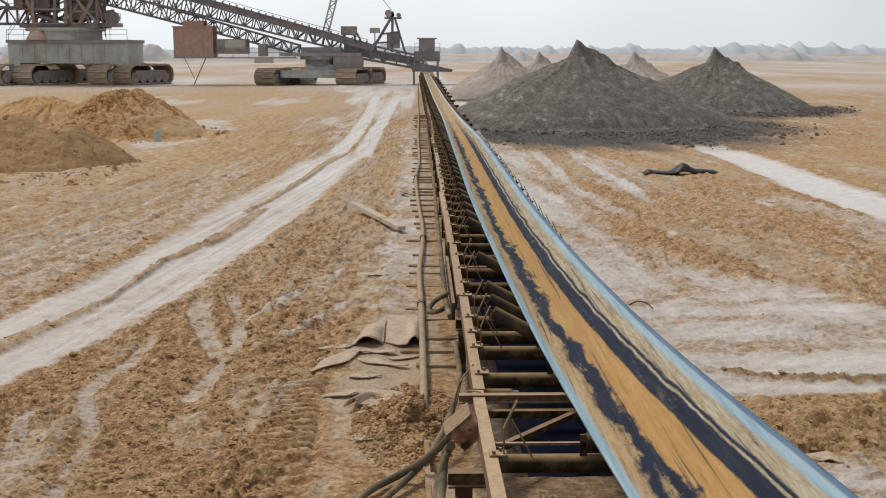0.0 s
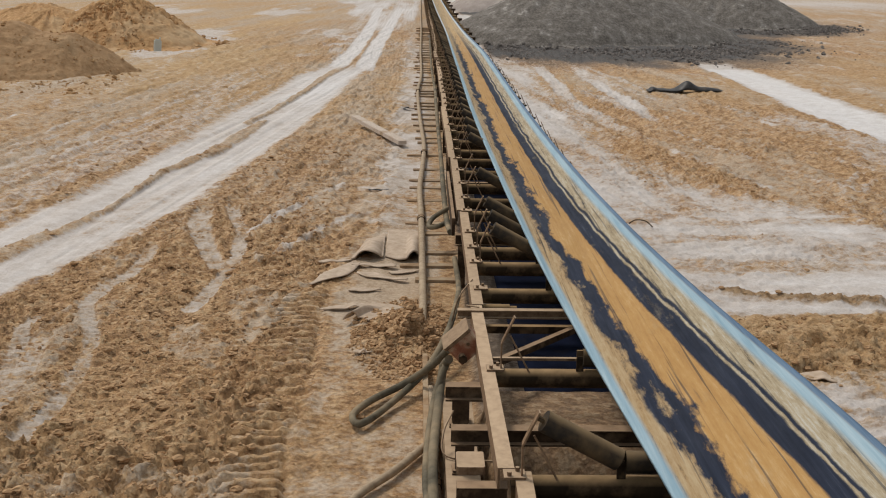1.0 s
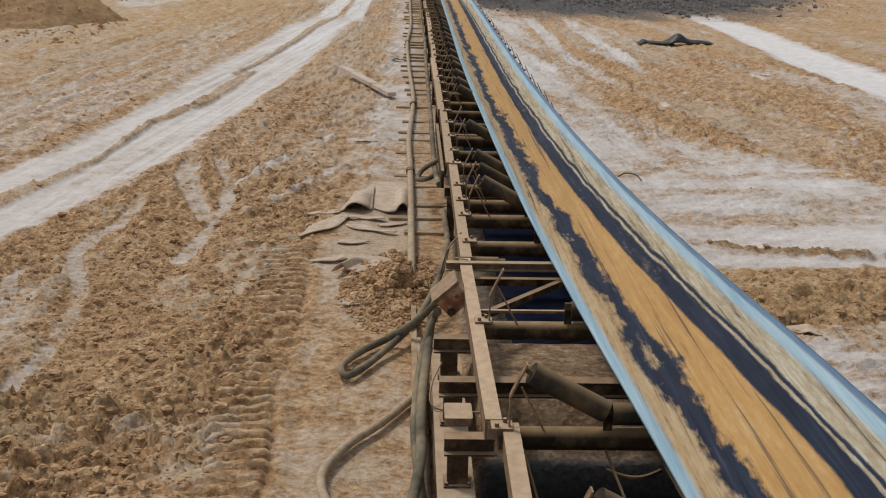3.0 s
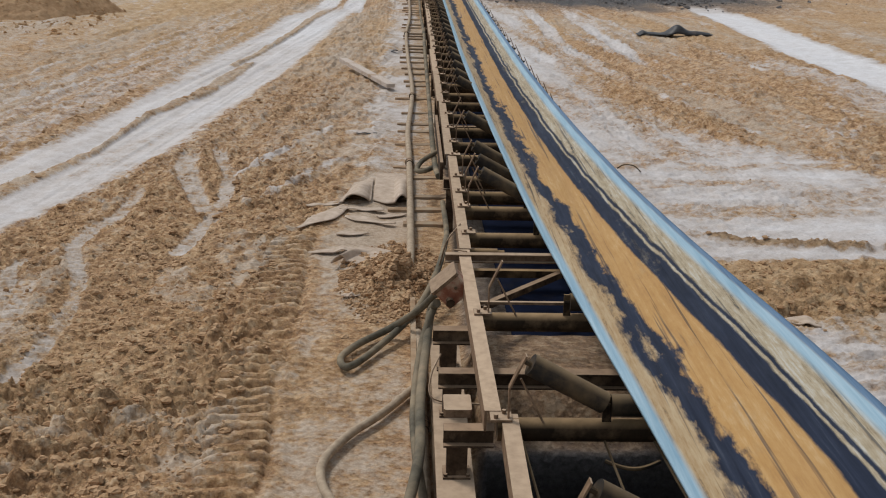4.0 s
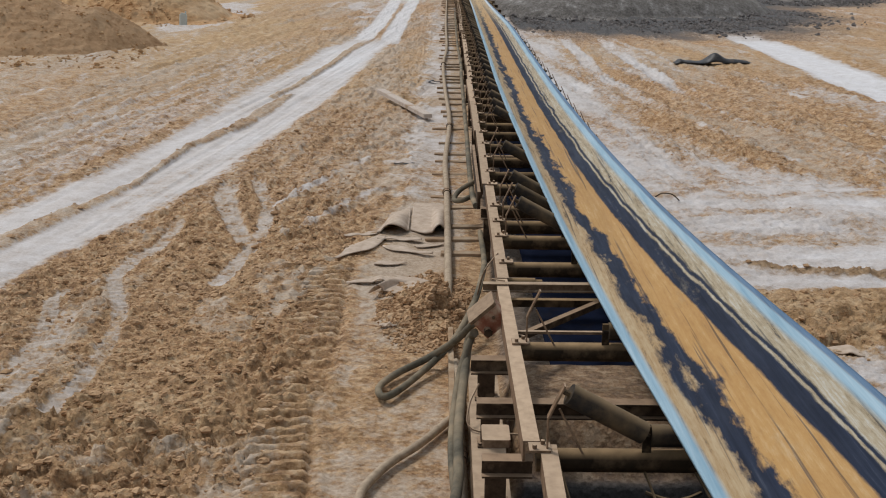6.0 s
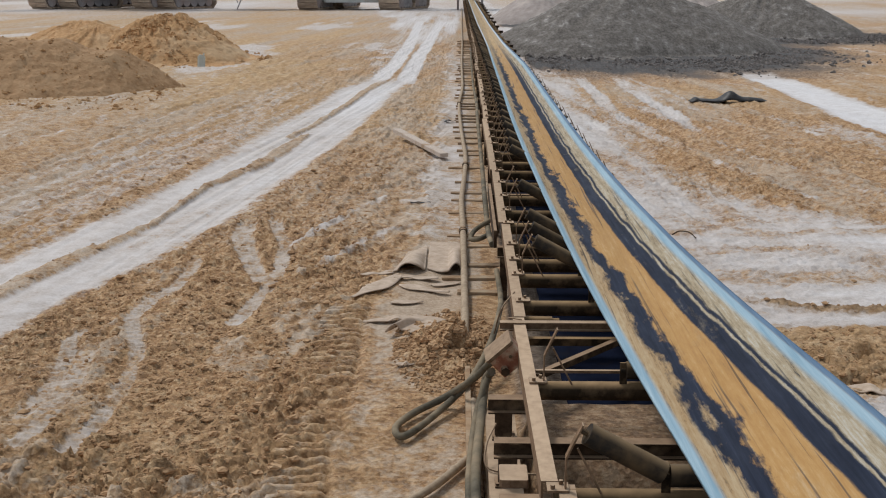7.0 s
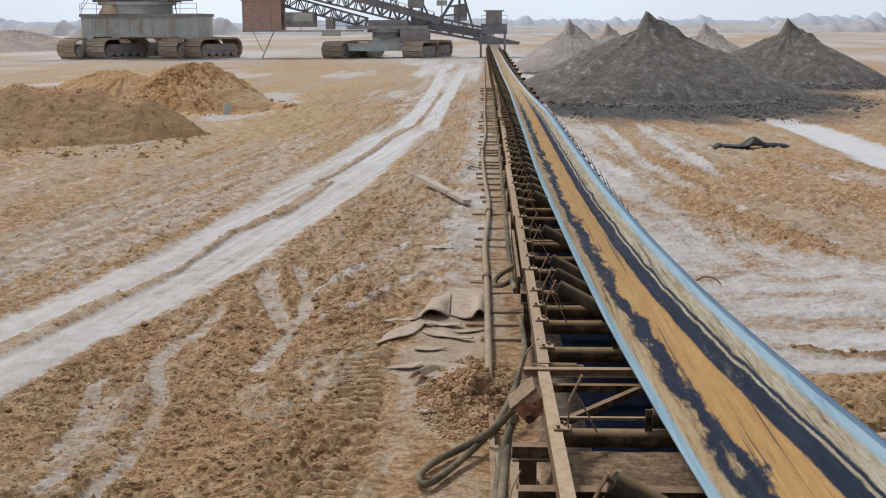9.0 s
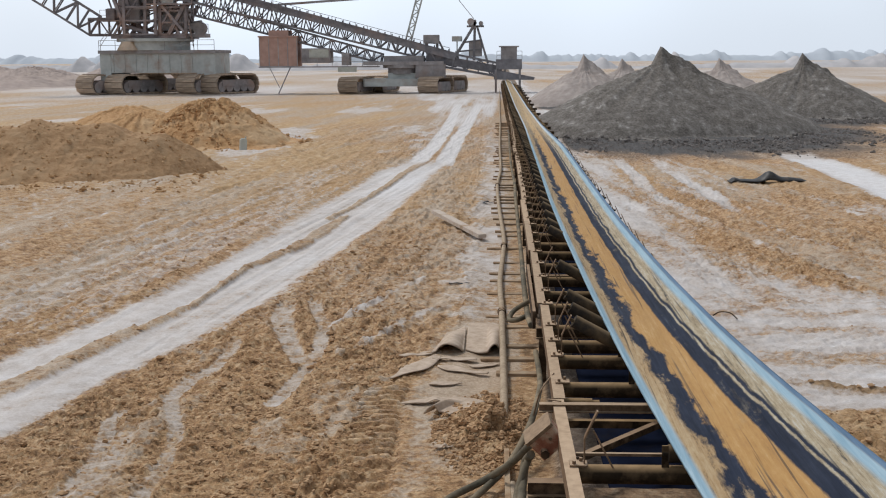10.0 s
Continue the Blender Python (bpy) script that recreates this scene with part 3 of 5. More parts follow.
    wash = smoothstep(-0.15, 0.15, (x - wash_edge) / (1.6 + 0.02 * y) + 0.9 * fbm(x, y * 0.25, 0.35, 4)) * smoothstep(0.3, -0.6, x) * smoothstep(40, 56, y) * (1 - smoothstep(112, 135, y)) * np.clip(0.36 + 0.22 * smoothstep(66, 76, y) + 1.5 * fbm(x * 1.5, y * 0.12, 0.9, 5, 0.6), 0, 0.85)
    streaks = smoothstep(0.05, 0.16, fbm(x - 0.11 * y, y * 0.014, 3.4, 4, 0.6)) * smoothstep(-2.5, -4.5, x) * smoothstep(9, 15, y) * (1 - smoothstep(32, 45, y)) * 0.32
    far_streaks = smoothstep(0.02, 0.14, fbm(x * 0.35, y * 0.10, 0.9, 5, 0.6)) * smoothstep(-1.5, -3.5, x) * smoothstep(34, 42, y) * (1 - smoothstep(85, 110, y)) * 0.48
    blotch = smoothstep(0.05, 0.18, fbm(lean, y * 0.12, 1.6, 5, 0.65))
    pale = np.clip(np.maximum.reduce([lane, 0.62 * strip * smoothstep(13, 16, y), 0.92 * right, lines, 0.33 * tyre, 0.55 * thin, pools, wash, streaks * (1 - road), far_streaks, 0.38 * blotch * (x > 2.4), 1.02 * rroad * np.clip(0.97 + 0.25 * fbm(x, y * 0.3, 1.0, 3), 0.7, 1.1)]), 0, 1)
    worn = smoothstep(0.02, 0.17, rut) * wildl
    film = np.clip(np.maximum.reduce([strip * (0.62 + 0.38 * smoothstep(9, 13, y)), 0.24 * tread, 0.62 * tyre, 0.52 * worn * (0.8 + 1.2 * fbm(x, y, 2.0, 3)), 0.55 * thin, 0.45 * blotch * (x < 0) * (1 - wildl), 0.5 * road, 0.42 * smoothstep(0.06, 0.2, fbm(x + 77, y, 0.55, 4, 0.6)) * wildl, 0.5 * right, (0.36 + 1.2 * fbm(lean, y * 0.14, 1.1, 5, 0.62)) * np.maximum(smoothstep(12, 17, y), smoothstep(2.2, 2.8, x))]), 0, 1)
    # rubble dust round the tipped heaps
    dark = 0.0
    for hx, hy, hh, hr, hs, _ in HEAPS:
        dark = np.maximum(dark, smoothstep(hr + 1.9 * hs, hr + 0.4 * hs, np.hypot(x - hx, (y - hy) * 0.62) + 3.0 * fbm(x, y, 0.5, 4)) * smoothstep(2.2, 2.9, x))
    dark = 0.8 * dark
    pale = pale * (1 - 1.12 * dark)
    sand = np.clip(smoothstep(-3, -9, x + 6 * warp) * smoothstep(22, 38, y) * (0.8 + fbm(x, y, 0.3, 3)) + 0.5 * smoothstep(0.0, 0.2, fbm(x, y, 0.12, 3)), 0, 1) * (1 - dark)
    # relief
    rough = np.clip(1 - 0.90 * road * (1 - 0.4 * ridge) - 0.80 * np.clip(strip, 0, 1) - 0.35 * right - 0.6 * rroad - 0.8 * tyre, 0.07, 1)
    wx, wy = x + 0.10 * fbm(x, y, 2.3, 2), y + 0.10 * fbm(x + 40, y, 2.3, 2)
    patchy = 1.4 * np.clip(0.58 + 1.9 * fbm(x + 60, y, 0.8, 3), 0.25, 1.0)
    plates = patchy * (1.15 + 0.35 * wildl) * (0.032 * smoothstep(-0.03, 0.06, fbm(wx * 0.75, wy * 1.2, 4.2, 3, 0.6)) + 0.026 * smoothstep(-0.01, 0.06, fbm(wx * 0.7 + 8, wy * 1.15, 8.5, 3, 0.6)) + 0.014 * smoothstep(0.0, 0.07, fbm(wx + 3, wy * 1.1, 17.0, 2)) - 0.036)
    billow = np.abs(fbm(x, y, 6.0, 4, 0.6)) * 2 + 0.8 * np.abs(fbm(x * 0.7 + 5, y, 14.0, 3, 0.6)) * 2
    z = 0.10 * fbm(x, y, 0.22, 3) + rough * (0.05 * fbm(x, y, 1.1, 3) + (0.35 + 0.65 * np.clip(wild, 0, 1)) * (1 - 0.75 * tread) * (0.05 * (billow - 0.4) + plates))
    z = z + 0.12 * fbm(lean, y * 0.03, 2.6, 4, 0.6) * smoothstep(9, 16, y)
    z = z + 0.11 * rut * wildl * (1 - tread)
    # loose crumbly clay further off
    crumb = 0.045 * smoothstep(-0.02, 0.10, fbm(wx - x + lean, wy * 0.3, 3.2, 4, 0.65)) + 0.03 * smoothstep(0.0, 0.08, fbm(wx - x + lean + 21, wy * 0.45, 6.5, 3, 0.6))
    z = z + crumb * rough * smoothstep(11, 17, y) * (1 - smoothstep(45, 70, y)) * (1 - 0.7 * np.clip(lane, 0, 1)) * (1 - 0.6 * right)
    z = z - 0.028 * road * (1 - ridge) + 0.012 * ridge * road - 0.03 * tyre - 0.025 * lines + 0.03 * thin - 0.03 * rroad
    z = z + 0.012 * tyre * np.sin(tyre_run * 2 * math.pi / 0.12)
    z = z - 0.045 * tread + tread * (0.082 + 0.05 * fbm(x, y, 2.0, 2)) * smoothstep(0.12, 0.26, np.abs(((run + 0.10 * fbm(x, y, 2.5, 3) + 0.10 * (x + 1.1)) / 0.155) % 1 - 0.5) + 0.25 * fbm(x, y, 9.0, 3))
    rim = np.exp(-(((dt - 0.3) / 0.05) ** 2)) * smoothstep(0.2, 0.6, run)
    z = z + 0.02 * rim
    # ploughed-up ridge and dark churned mud on the far side
    churn = smoothstep(2.9, 3.3, x) * smoothstep(11.4, 11.0, y) * smoothstep(8.4, 9.0, y) * smoothstep(-0.14, 0.02, fbm(x * 0.6, y, 1.1, 3))
    z = z + churn * (0.9 * plates + 0.09 * fbm(x, y, 2.2, 4))
    dr = np.abs(y - np.interp(x, [3.0, 3.8, 5.1, 9.0], [12.2, 11.9, 11.6, 11.3]) - 0.2 * warp)
    crest = np.exp(-((dr / 0.12) ** 2)) * smoothstep(2.9, 3.3, x) * smoothstep(8, 5, x) * np.clip(0.9 + 2 * fbm(x, y, 2.5, 3), 0, 1.3)
    z = z + crest * (0.06 + 1.0 * plates)
    pale, film = pale * (1 - np.clip(crest, 0, 1)), film * (1 - np.clip(crest, 0, 1))
    dark = np.maximum(dark, 0.26 * np.clip(crest, 0, 1))
    # mud thrown up beside and under the conveyor
    heap = np.exp(-(((x + 0.08) / 0.36) ** 2 + ((y - 10.35) / 0.72) ** 2))
    z = z + heap * (0.16 + 2.2 * plates + 0.10 * billow)
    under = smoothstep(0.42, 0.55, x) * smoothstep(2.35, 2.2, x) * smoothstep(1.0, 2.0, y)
    # the pit before y 6.7 is sunk to deepen the shade in it
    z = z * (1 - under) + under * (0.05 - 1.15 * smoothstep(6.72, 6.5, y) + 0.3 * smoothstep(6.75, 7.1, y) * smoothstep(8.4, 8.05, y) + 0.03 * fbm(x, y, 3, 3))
    beside = smoothstep(-0.5, -0.1, x) * smoothstep(3.0, 2.5, x) * (1 - under) * (1 - 0.9 * heap)
    z = z * (1 - 0.75 * beside)
    z = z * (1 - np.clip(far, 0, 1) * 0.8) + far * 1.2 * fbm(x, y, 0.012, 3) * smoothstep(150, 400, np.hypot(x, y))
    # distance haze painted into the pale and sand cover, growing beyond y 62
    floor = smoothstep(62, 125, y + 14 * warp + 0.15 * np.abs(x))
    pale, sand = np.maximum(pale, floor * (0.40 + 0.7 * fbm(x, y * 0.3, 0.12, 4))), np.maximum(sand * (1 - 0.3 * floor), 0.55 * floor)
    # shade below the belt painted into the dark cover, full before y 6.6
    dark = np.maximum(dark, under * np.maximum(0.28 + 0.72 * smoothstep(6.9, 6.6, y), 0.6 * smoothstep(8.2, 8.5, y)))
    bare = (1 - under) * (1 - np.clip(1.1 * heap, 0, 1)) * (1 - 0.9 * churn)
    return z, np.clip(pale * bare, 0, 1), sand, np.clip(dark, 0, 1), np.clip(film * bare * (1 - dark), 0, 1)


def ground_z(x, y):
    return float(lay_of_land(np.array([float(x)]), np.array([float(y)]))[0][0])


def spaced(lo, hi, step, grow):
    out, v = [], lo
    while v < hi:
        out.append(v)
        v += max(step, grow * abs(v))
    return out


def sheet(name, X, Y, Z, mat, cover=None):
    """A grid mesh from arrays, smooth shaded, with an optional colour attribute."""
    rows, cols = X.shape
    me = bpy.data.meshes.new(name)
    me.vertices.add(rows * cols)
    me.vertices.foreach_set("co", np.stack([X, Y, Z], -1).astype(np.float32).ravel())
    i = np.arange(rows * cols).reshape(rows, cols)
    quads = np.stack([i[:-1, :-1], i[:-1, 1:], i[1:, 1:], i[1:, :-1]], -1).reshape(-1, 4)
    me.loops.add(quads.size)
    me.loops.foreach_set("vertex_index", quads.ravel().astype(np.int32))
    me.polygons.add(len(quads))
    me.polygons.foreach_set("loop_start", np.arange(0, quads.size, 4, dtype=np.int32))
    me.polygons.foreach_set("use_smooth", np.ones(len(quads), bool))
    me.update(calc_edges=True)
    me.validate()
    if cover is not None:
        c = me.color_attributes.new("cover" if len(cover) == 4 else "across", "FLOAT_COLOR", "POINT")
        full = np.ones((rows * cols, 4), np.float32)
        for k, layer in enumerate(cover):
            full[:, k] = layer.ravel()
        c.data.foreach_set("color", full.ravel())
    me.materials.append(mat)
    return new(name, me)


half = spaced(8, 70, 0.055, 0.02) + spaced(70, 4000, 1, 0.12) + [4000]
xs = np.array([-v for v in half[::-1]] + spaced(-7.95, -4.4, 0.05, 0) + spaced(-4.4, -0.2, 0.022, 0) + spaced(-0.2, 2.4, 0.05, 0) + spaced(2.4, 4.9, 0.025, 0) + spaced(4.9, 7.98, 0.05, 0) + half)
ys = np.array([-4000, -1500, -600, -250, -100, -50, -25, -12, -6] + spaced(-3, 5, 0.5, 0) + spaced(5, 32, 0.023, 0.0027) + spaced(32, 62, 0.1, 0.006) + spaced(62, 4000, 0.6, 0.03) + [4000])
GX, GY = np.meshgrid(xs, ys)
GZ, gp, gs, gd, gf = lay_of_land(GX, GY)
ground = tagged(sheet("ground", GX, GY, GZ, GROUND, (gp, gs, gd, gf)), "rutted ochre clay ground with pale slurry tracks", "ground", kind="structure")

# ---- conveyor ----
conveyor = thing("belt_conveyor", "mud-caked mine belt conveyor with blue-edged belt standing on clay ground", "conveyor")
MID = 1.38


def trough(x):
    """Height of the belt's surface where it rests on the rollers."""
    return 0.935 + 0.535 * np.clip(1.13 - x, 0, None) + 0.50 * np.clip(x - 1.53, 0, 0.36) + 0.28 * np.clip(x - 1.89, 0, None)


def xr_at(at, y, x):
    k = np.interp(at, y, x)
    return k * (3.5 - np.clip(trough(k), 0, 1.3)) / 2.3


def belt_sheet():
    """Carrying belt, drifted off its idlers towards the far side close by."""
    y = np.array(spaced(2.0, 34, 0.12, 0) + spaced(34.2, 124.5, 0.3, 0))
    xl = np.interp(y, [2, 4.5, 5.2, 6.7, 8.8, 9.4, 12.3, 14, 16.4, 19.6, 24.4, 32, 41, 57, 99, 124.5], [1.38, 1.32, 1.28, 1.19, 1.10, 1.06, 0.97, 0.94, 0.89, 0.86, 0.87, 0.87, 0.89, 0.74, 0.56, 0.50])
    xr = np.interp(y, [2, 5.1, 6.2, 7.1, 8.2, 11.4, 13, 15.2, 18.2, 22.6, 30, 38, 53, 92, 124.5], [2.52, 2.36, 2.23, 2.12, 2.0, 1.80, 1.75, 1.70, 1.67, 1.66, 1.65, 1.45, 1.30, 1.15, 1.10])
    k = np.ones(21) / 21
    xl, xr = (np.convolve(np.pad(v, 10, "edge"), k, "valid") for v in (xl, xr))
    # the right edge is known by its line of sight at 1.2 m; bring it onto the trough
    yr = y.copy()
    for _ in range(6):
        zr = trough(xr_at(yr, y, xr))
        yr = y * 2.3 / (3.5 - zr)
    xr = xr_at(yr, y, xr)
    u = np.linspace(0, 1, 61)
    U, Y = np.meshgrid(u, y)
    X = xl[:, None] + U * (xr - xl)[:, None]
    Z = trough(X)
    Z = 0.5 * Z + 0.25 * trough(X - 0.05) + 0.25 * trough(X + 0.05)
    Z = Z + 0.004 * fbm(X * 2, Y * 0.5, 2.0, 3) + 0.03 * np.clip(1 - ((U - 0.45) / 0.2) ** 2, 0, 1) * (0.6 + fbm(X, Y, 1.5, 3))
    return X, Y, Z, U


BX, BY, BZ, BU = belt_sheet()
belt = sheet("belt", BX, BY, BZ, BELT, (BU, smoothstep(30, 46, BY + 3 * fbm(BX, BY, 0.4, 3))))
belt.parent = conveyor
tagged(belt, "rubber belt with pale blue edges carrying a film of ochre sand")
thick = belt.modifiers.new("thickness", "SOLIDIFY")
thick.thickness, thick.offset = 0.022, -1


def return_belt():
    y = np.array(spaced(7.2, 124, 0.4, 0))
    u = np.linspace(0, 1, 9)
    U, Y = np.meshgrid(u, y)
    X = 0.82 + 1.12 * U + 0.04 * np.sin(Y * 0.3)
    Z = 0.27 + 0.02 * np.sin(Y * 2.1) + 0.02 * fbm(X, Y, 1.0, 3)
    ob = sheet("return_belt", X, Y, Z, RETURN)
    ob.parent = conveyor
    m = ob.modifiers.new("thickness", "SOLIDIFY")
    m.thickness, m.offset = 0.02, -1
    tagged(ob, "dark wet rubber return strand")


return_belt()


def stringer_mesh(length, flip):
    """Angle iron: flat top flange and a web, along +y."""
    s = -1 if flip else 1
    g = Geo()
    o = [(0, 0), (0.095, 0), (0.095, -0.012), (0.014, -0.012), (0.014, -0.13), (0, -0.13)]
    o = [(s * x, z) for x, z in o]
    vs = [(x, y, z) for y in (0, length) for x, z in o]
    g.add(vs, [(i, (i + 1) % 6, 6 + (i + 1) % 6, 6 + i) for i in range(6)] + [(0, 1, 2, 3), (0, 3, 4, 5), (6, 9, 8, 7), (6, 11, 10, 9)])
    return g.mesh("stringer", DUSTY)


def bend(y):
    """The line drifts aside far off."""
    return float(np.interp(y, [26, 32, 41, 57, 99, 125], [0, -0.04, -0.12, -0.24, -0.38, -0.42]))


rnd = random.Random(11)
seg = [(2.2, 3.62, 0.50, 0.545), (5.86, 3.1, 0.455, 0.43)]
yy = 8.99
while yy < 121:
    ln = rnd.choice((2.4, 3.0, 3.0, 3.6)) if yy < 60 else 6.0
    x0 = 0.43 + rnd.uniform(-0.02, 0.02)
    seg.append((yy, ln - 0.03, x0, x0 + rnd.uniform(-0.02, 0.02)))
    yy += ln
for y0, ln, xa, xb in seg:
    turn = math.degrees(math.atan2(xa - xb, ln))
    dz = rnd.uniform(-0.012, 0.012) if y0 > 9 else 0
    part("stringer", stringer_mesh(ln, False), DUSTY, conveyor, at=pose(xa, y0, 0.75 + dz, 0, 0, turn))
    part("stringer", stringer_mesh(ln, True), DUSTY, conveyor, at=pose((1.98 if y0 < 33 else 1.62) + bend(y0), y0, 0.75, 0, 0, math.degrees(math.atan2(bend(y0) - bend(y0 + ln), ln))))


# idler meshes, shared by all sets; origin at the set's middle, y = 0
def roller_mesh(a, b, r, name):
    a, b = Vector(a), Vector(b)
    d = (b - a).normalized()
    g = Geo()
    g.tube([a, a + d * 0.012, b - d * 0.012, b], r, 16)
    g.rod(a - d * 0.035, a, 0.016, 8).rod(b, b + d * 0.035, 0.016, 8)
    return g.mesh(name, ROLLER, True)


def bracket_mesh(s, off=0.0):
    """Bent flat-bar post with a thin stay, on the side s."""
    g = Geo()
    p = [(-0.80 + off, 0.70), (-0.80 + off, 0.95 - 0.4 * off), (-0.715 + off, 1.14 - 0.4 * off)]
    for (x0, z0), (x1, z1) in zip(p, p[1:]):
        g.bar((s * x0, -0.02, z0), (s * x1, -0.02, z1), 0.01 if z0 < 0.8 else 0.05, 0.03 if z0 < 0.8 else 0.01)
    g.rod((s * (-0.74 + off), -0.02, 1.0 - 0.5 * off), (s * (-0.60 + off), -0.03, 0.73), 0.007, 6)
    return g.mesh("bracket", DUSTY)


TUBE_ME = Geo().rod((-0.86, 0, 0.685), (0.66, 0, 0.685), 0.066, 16).mesh("base_tube", TUBE, True)
CENTRE_ME = roller_mesh((-0.235, -0.02, 0.845), (0.125, -0.02, 0.845), 0.063, "centre_roller")
WING_L, WING_R = roller_mesh((-0.69, -0.02, 1.085), (-0.27, -0.02, 0.86), 0.063, "wing_roller"), roller_mesh((0.50, -0.02, 0.985), (0.16, -0.02, 0.85), 0.063, "wing_roller")
BRACK_L, BRACK_R = bracket_mesh(1), bracket_mesh(-1, 0.19)
INNER_ME = Geo().bar((0, -0.02, 0.72), (0, -0.02, 0.9), 0.05, 0.012).mesh("inner_bracket", TUBE)
FOOT_ME = Geo().box(-0.90, -0.78, -0.055, 0.055, 0.752, 0.766).rod((-0.87, -0.03, 0.76), (-0.87, -0.03, 0.79), 0.013, 6).rod((-0.82, 0.03, 0.76), (-0.82, 0.03, 0.79), 0.013, 6).mesh("foot_plate", DUSTY)


def idler(y, wing=True, centre=True, bracket=True, dx=0.0, dz=0.0, turn=0.0):
    root = part("idler", TUBE_ME, TUBE, conveyor, at=pose(MID + dx + bend(y), y, dz, 0, 0, turn))
    if centre:
        part("centre_roller", CENTRE_ME, ROLLER, root)
        part("inner_bracket", INNER_ME, TUBE, root, at=pose(-0.252, 0, 0))
        part("inner_bracket", INNER_ME, TUBE, root, at=pose(0.142, 0, 0))
    if wing:
        part("wing_roller", WING_L, ROLLER, root)
    if bracket:
        part("bracket", BRACK_L, DUSTY, root)
    if y < 32:
        part("wing_roller", WING_R, ROLLER, root)
        part("bracket", BRACK_R, DUSTY, root)
    part("foot_plate", FOOT_ME, DUSTY, root)


idler(4.36, dx=0.14)
idler(5.76)
idler(7.45, wing=False)
idler(9.45, wing=False, bracket=False)
for y in (10.34, 10.92, 11.55):
    idler(y, turn=rnd.uniform(-1.5, 1.5))
idler(12.6, wing=False, bracket=False, centre=False)
idler(13.3)
idler(14.2, wing=False)
idler(15.15, wing=False, bracket=False)
yy = 16.0
while yy < 60:
    idler(yy, dx=rnd.uniform(-0.015, 0.015), dz=rnd.uniform(-0.01, 0.02), turn=rnd.uniform(-2.5, 2.5))
    yy += rnd.uniform(0.8, 1.05)
while yy < 122:
    idler(yy)
    yy += 1.6

# skid base, legs and cross beams
for x0 in (0.19, 1.88):
    part("skid_beam", Geo().beam((x0 + 0.11, 2.0, 0.3), (x0 + 0.11, 8.1, 0.3), 0.22, 0.3, 0.02), DUSTY, conveyor)
for y, xa, xb in ((5.96, 0.23, 0.52), (6.78, 0.22, 2.12), (7.54, 0.2, 0.48), (4.6, 0.22, 2.12)):
    part("cross_beam", Geo().beam((xa, y, 0.6), (xb, y, 0.6), 0.10, 0.11, 0.012), STEEL, conveyor)
LEG = Geo().box(-0.06, 0.06, -0.05, 0.05, 0.012, 0.19).box(-0.08, 0.08, -0.075, 0.075, 0, 0.014).rod((-0.065, -0.06, 0.0), (-0.065, -0.06, 0.03), 0.012, 6).rod((0.065, -0.06, 0.0), (0.065, -0.06, 0.03), 0.012, 6)
leg_me = LEG.mesh("leg", STEEL)
for y in (4.6, 5.96, 6.78, 7.54):
    for x0 in (0.31, 1.99):
        part("leg", leg_me, STEEL, conveyor, at=pose(x0, y, 0.3))
# cross bars and a diagonal between the stringers
part("cross_bar", Geo().beam((0.32, 8.80, 0.765), (2.14, 8.80, 0.765), 0.07, 0.07, 0.01), DUSTY, conveyor)
part("cross_bar", Geo().bar((0.5, 8.86, 0.58), (2.08, 8.86, 0.58), 0.06, 0.06), TUBE, conveyor)
part("cross_bar", Geo().bar((0.5, 7.75, 0.72), (2.08, 7.75, 0.72), 0.03, 0.02), DUSTY, conveyor)
part("brace", Geo().bar((0.55, 7.9, 0.62), (1.25, 8.72, 0.62), 0.05, 0.05), STEEL, conveyor)
part("stub_axle", Geo().rod((0.5, 9.25, 0.62), (0.78, 9.25, 0.62), 0.05, 14).rod((0.78, 9.25, 0.62), (0.84, 9.25, 0.62), 0.036, 14), TUBE, conveyor, smooth=True)
part("shackle_plate", Geo().box(0.235, 0.40, 6.08, 6.30, 0.60, 0.65, bevel=0.01), DUSTY, conveyor, "pale clay-dusted steel packing block")
yy = 12.0
while yy < 121:
    part("cross_beam", Geo().beam((0.40, yy, 0.62), (2.14, yy, 0.62), 0.09, 0.12, 0.012), STEEL, conveyor)
    for x0 in (0.47, 2.02):
        part("leg", Geo().box(x0 - 0.04, x0 + 0.04, yy - 0.04, yy + 0.04, 0.02, 0.51), STEEL, conveyor)
    yy += 3.0 if yy < 60 else 6.0

for x0, x1 in ((1.12, 1.22), (1.40, 1.58), (0.66, 0.76)):
    part("stay_rod", Geo().rod((x0, 5.72, 0.64), (x1, 4.62, 0.44), 0.008, 6), ROLLER, conveyor)
part("guard_hoop", Geo().tube([(1.10 + 0.30 * k / 10, 5.55 - 0.05 * math.sin(math.pi * k / 10), 0.60 - 0.02 * math.sin(math.pi * k / 10)) for k in range(11)], 0.012, 8), ROLLER, conveyor, smooth=True)
for pts in ([(0.25, 7.3, 0.5), (0.18, 7.1, 0.42), (0.2, 6.95, 0.32), (0.5, 6.85, 0.33)], [(0.48, 9.7, 0.76), (0.36, 9.5, 0.66), (0.3, 9.55, 0.42)], [(0.42, 8.9, 0.76), (0.40, 8.85, 0.78), (0.50, 8.84, 0.77)]):
    part("tie_wire", Geo().tube(smooth_path(pts, 5), 0.007, 5), DUSTY, conveyor)

part("splice_board", Geo().bar((0.385, 12.3, 0.63), (0.385, 15.2, 0.63), 0.035, 0.20), STEEL, conveyor, "dark board lashed along the stringer")

# sleepers under the frame
yy = 12.3
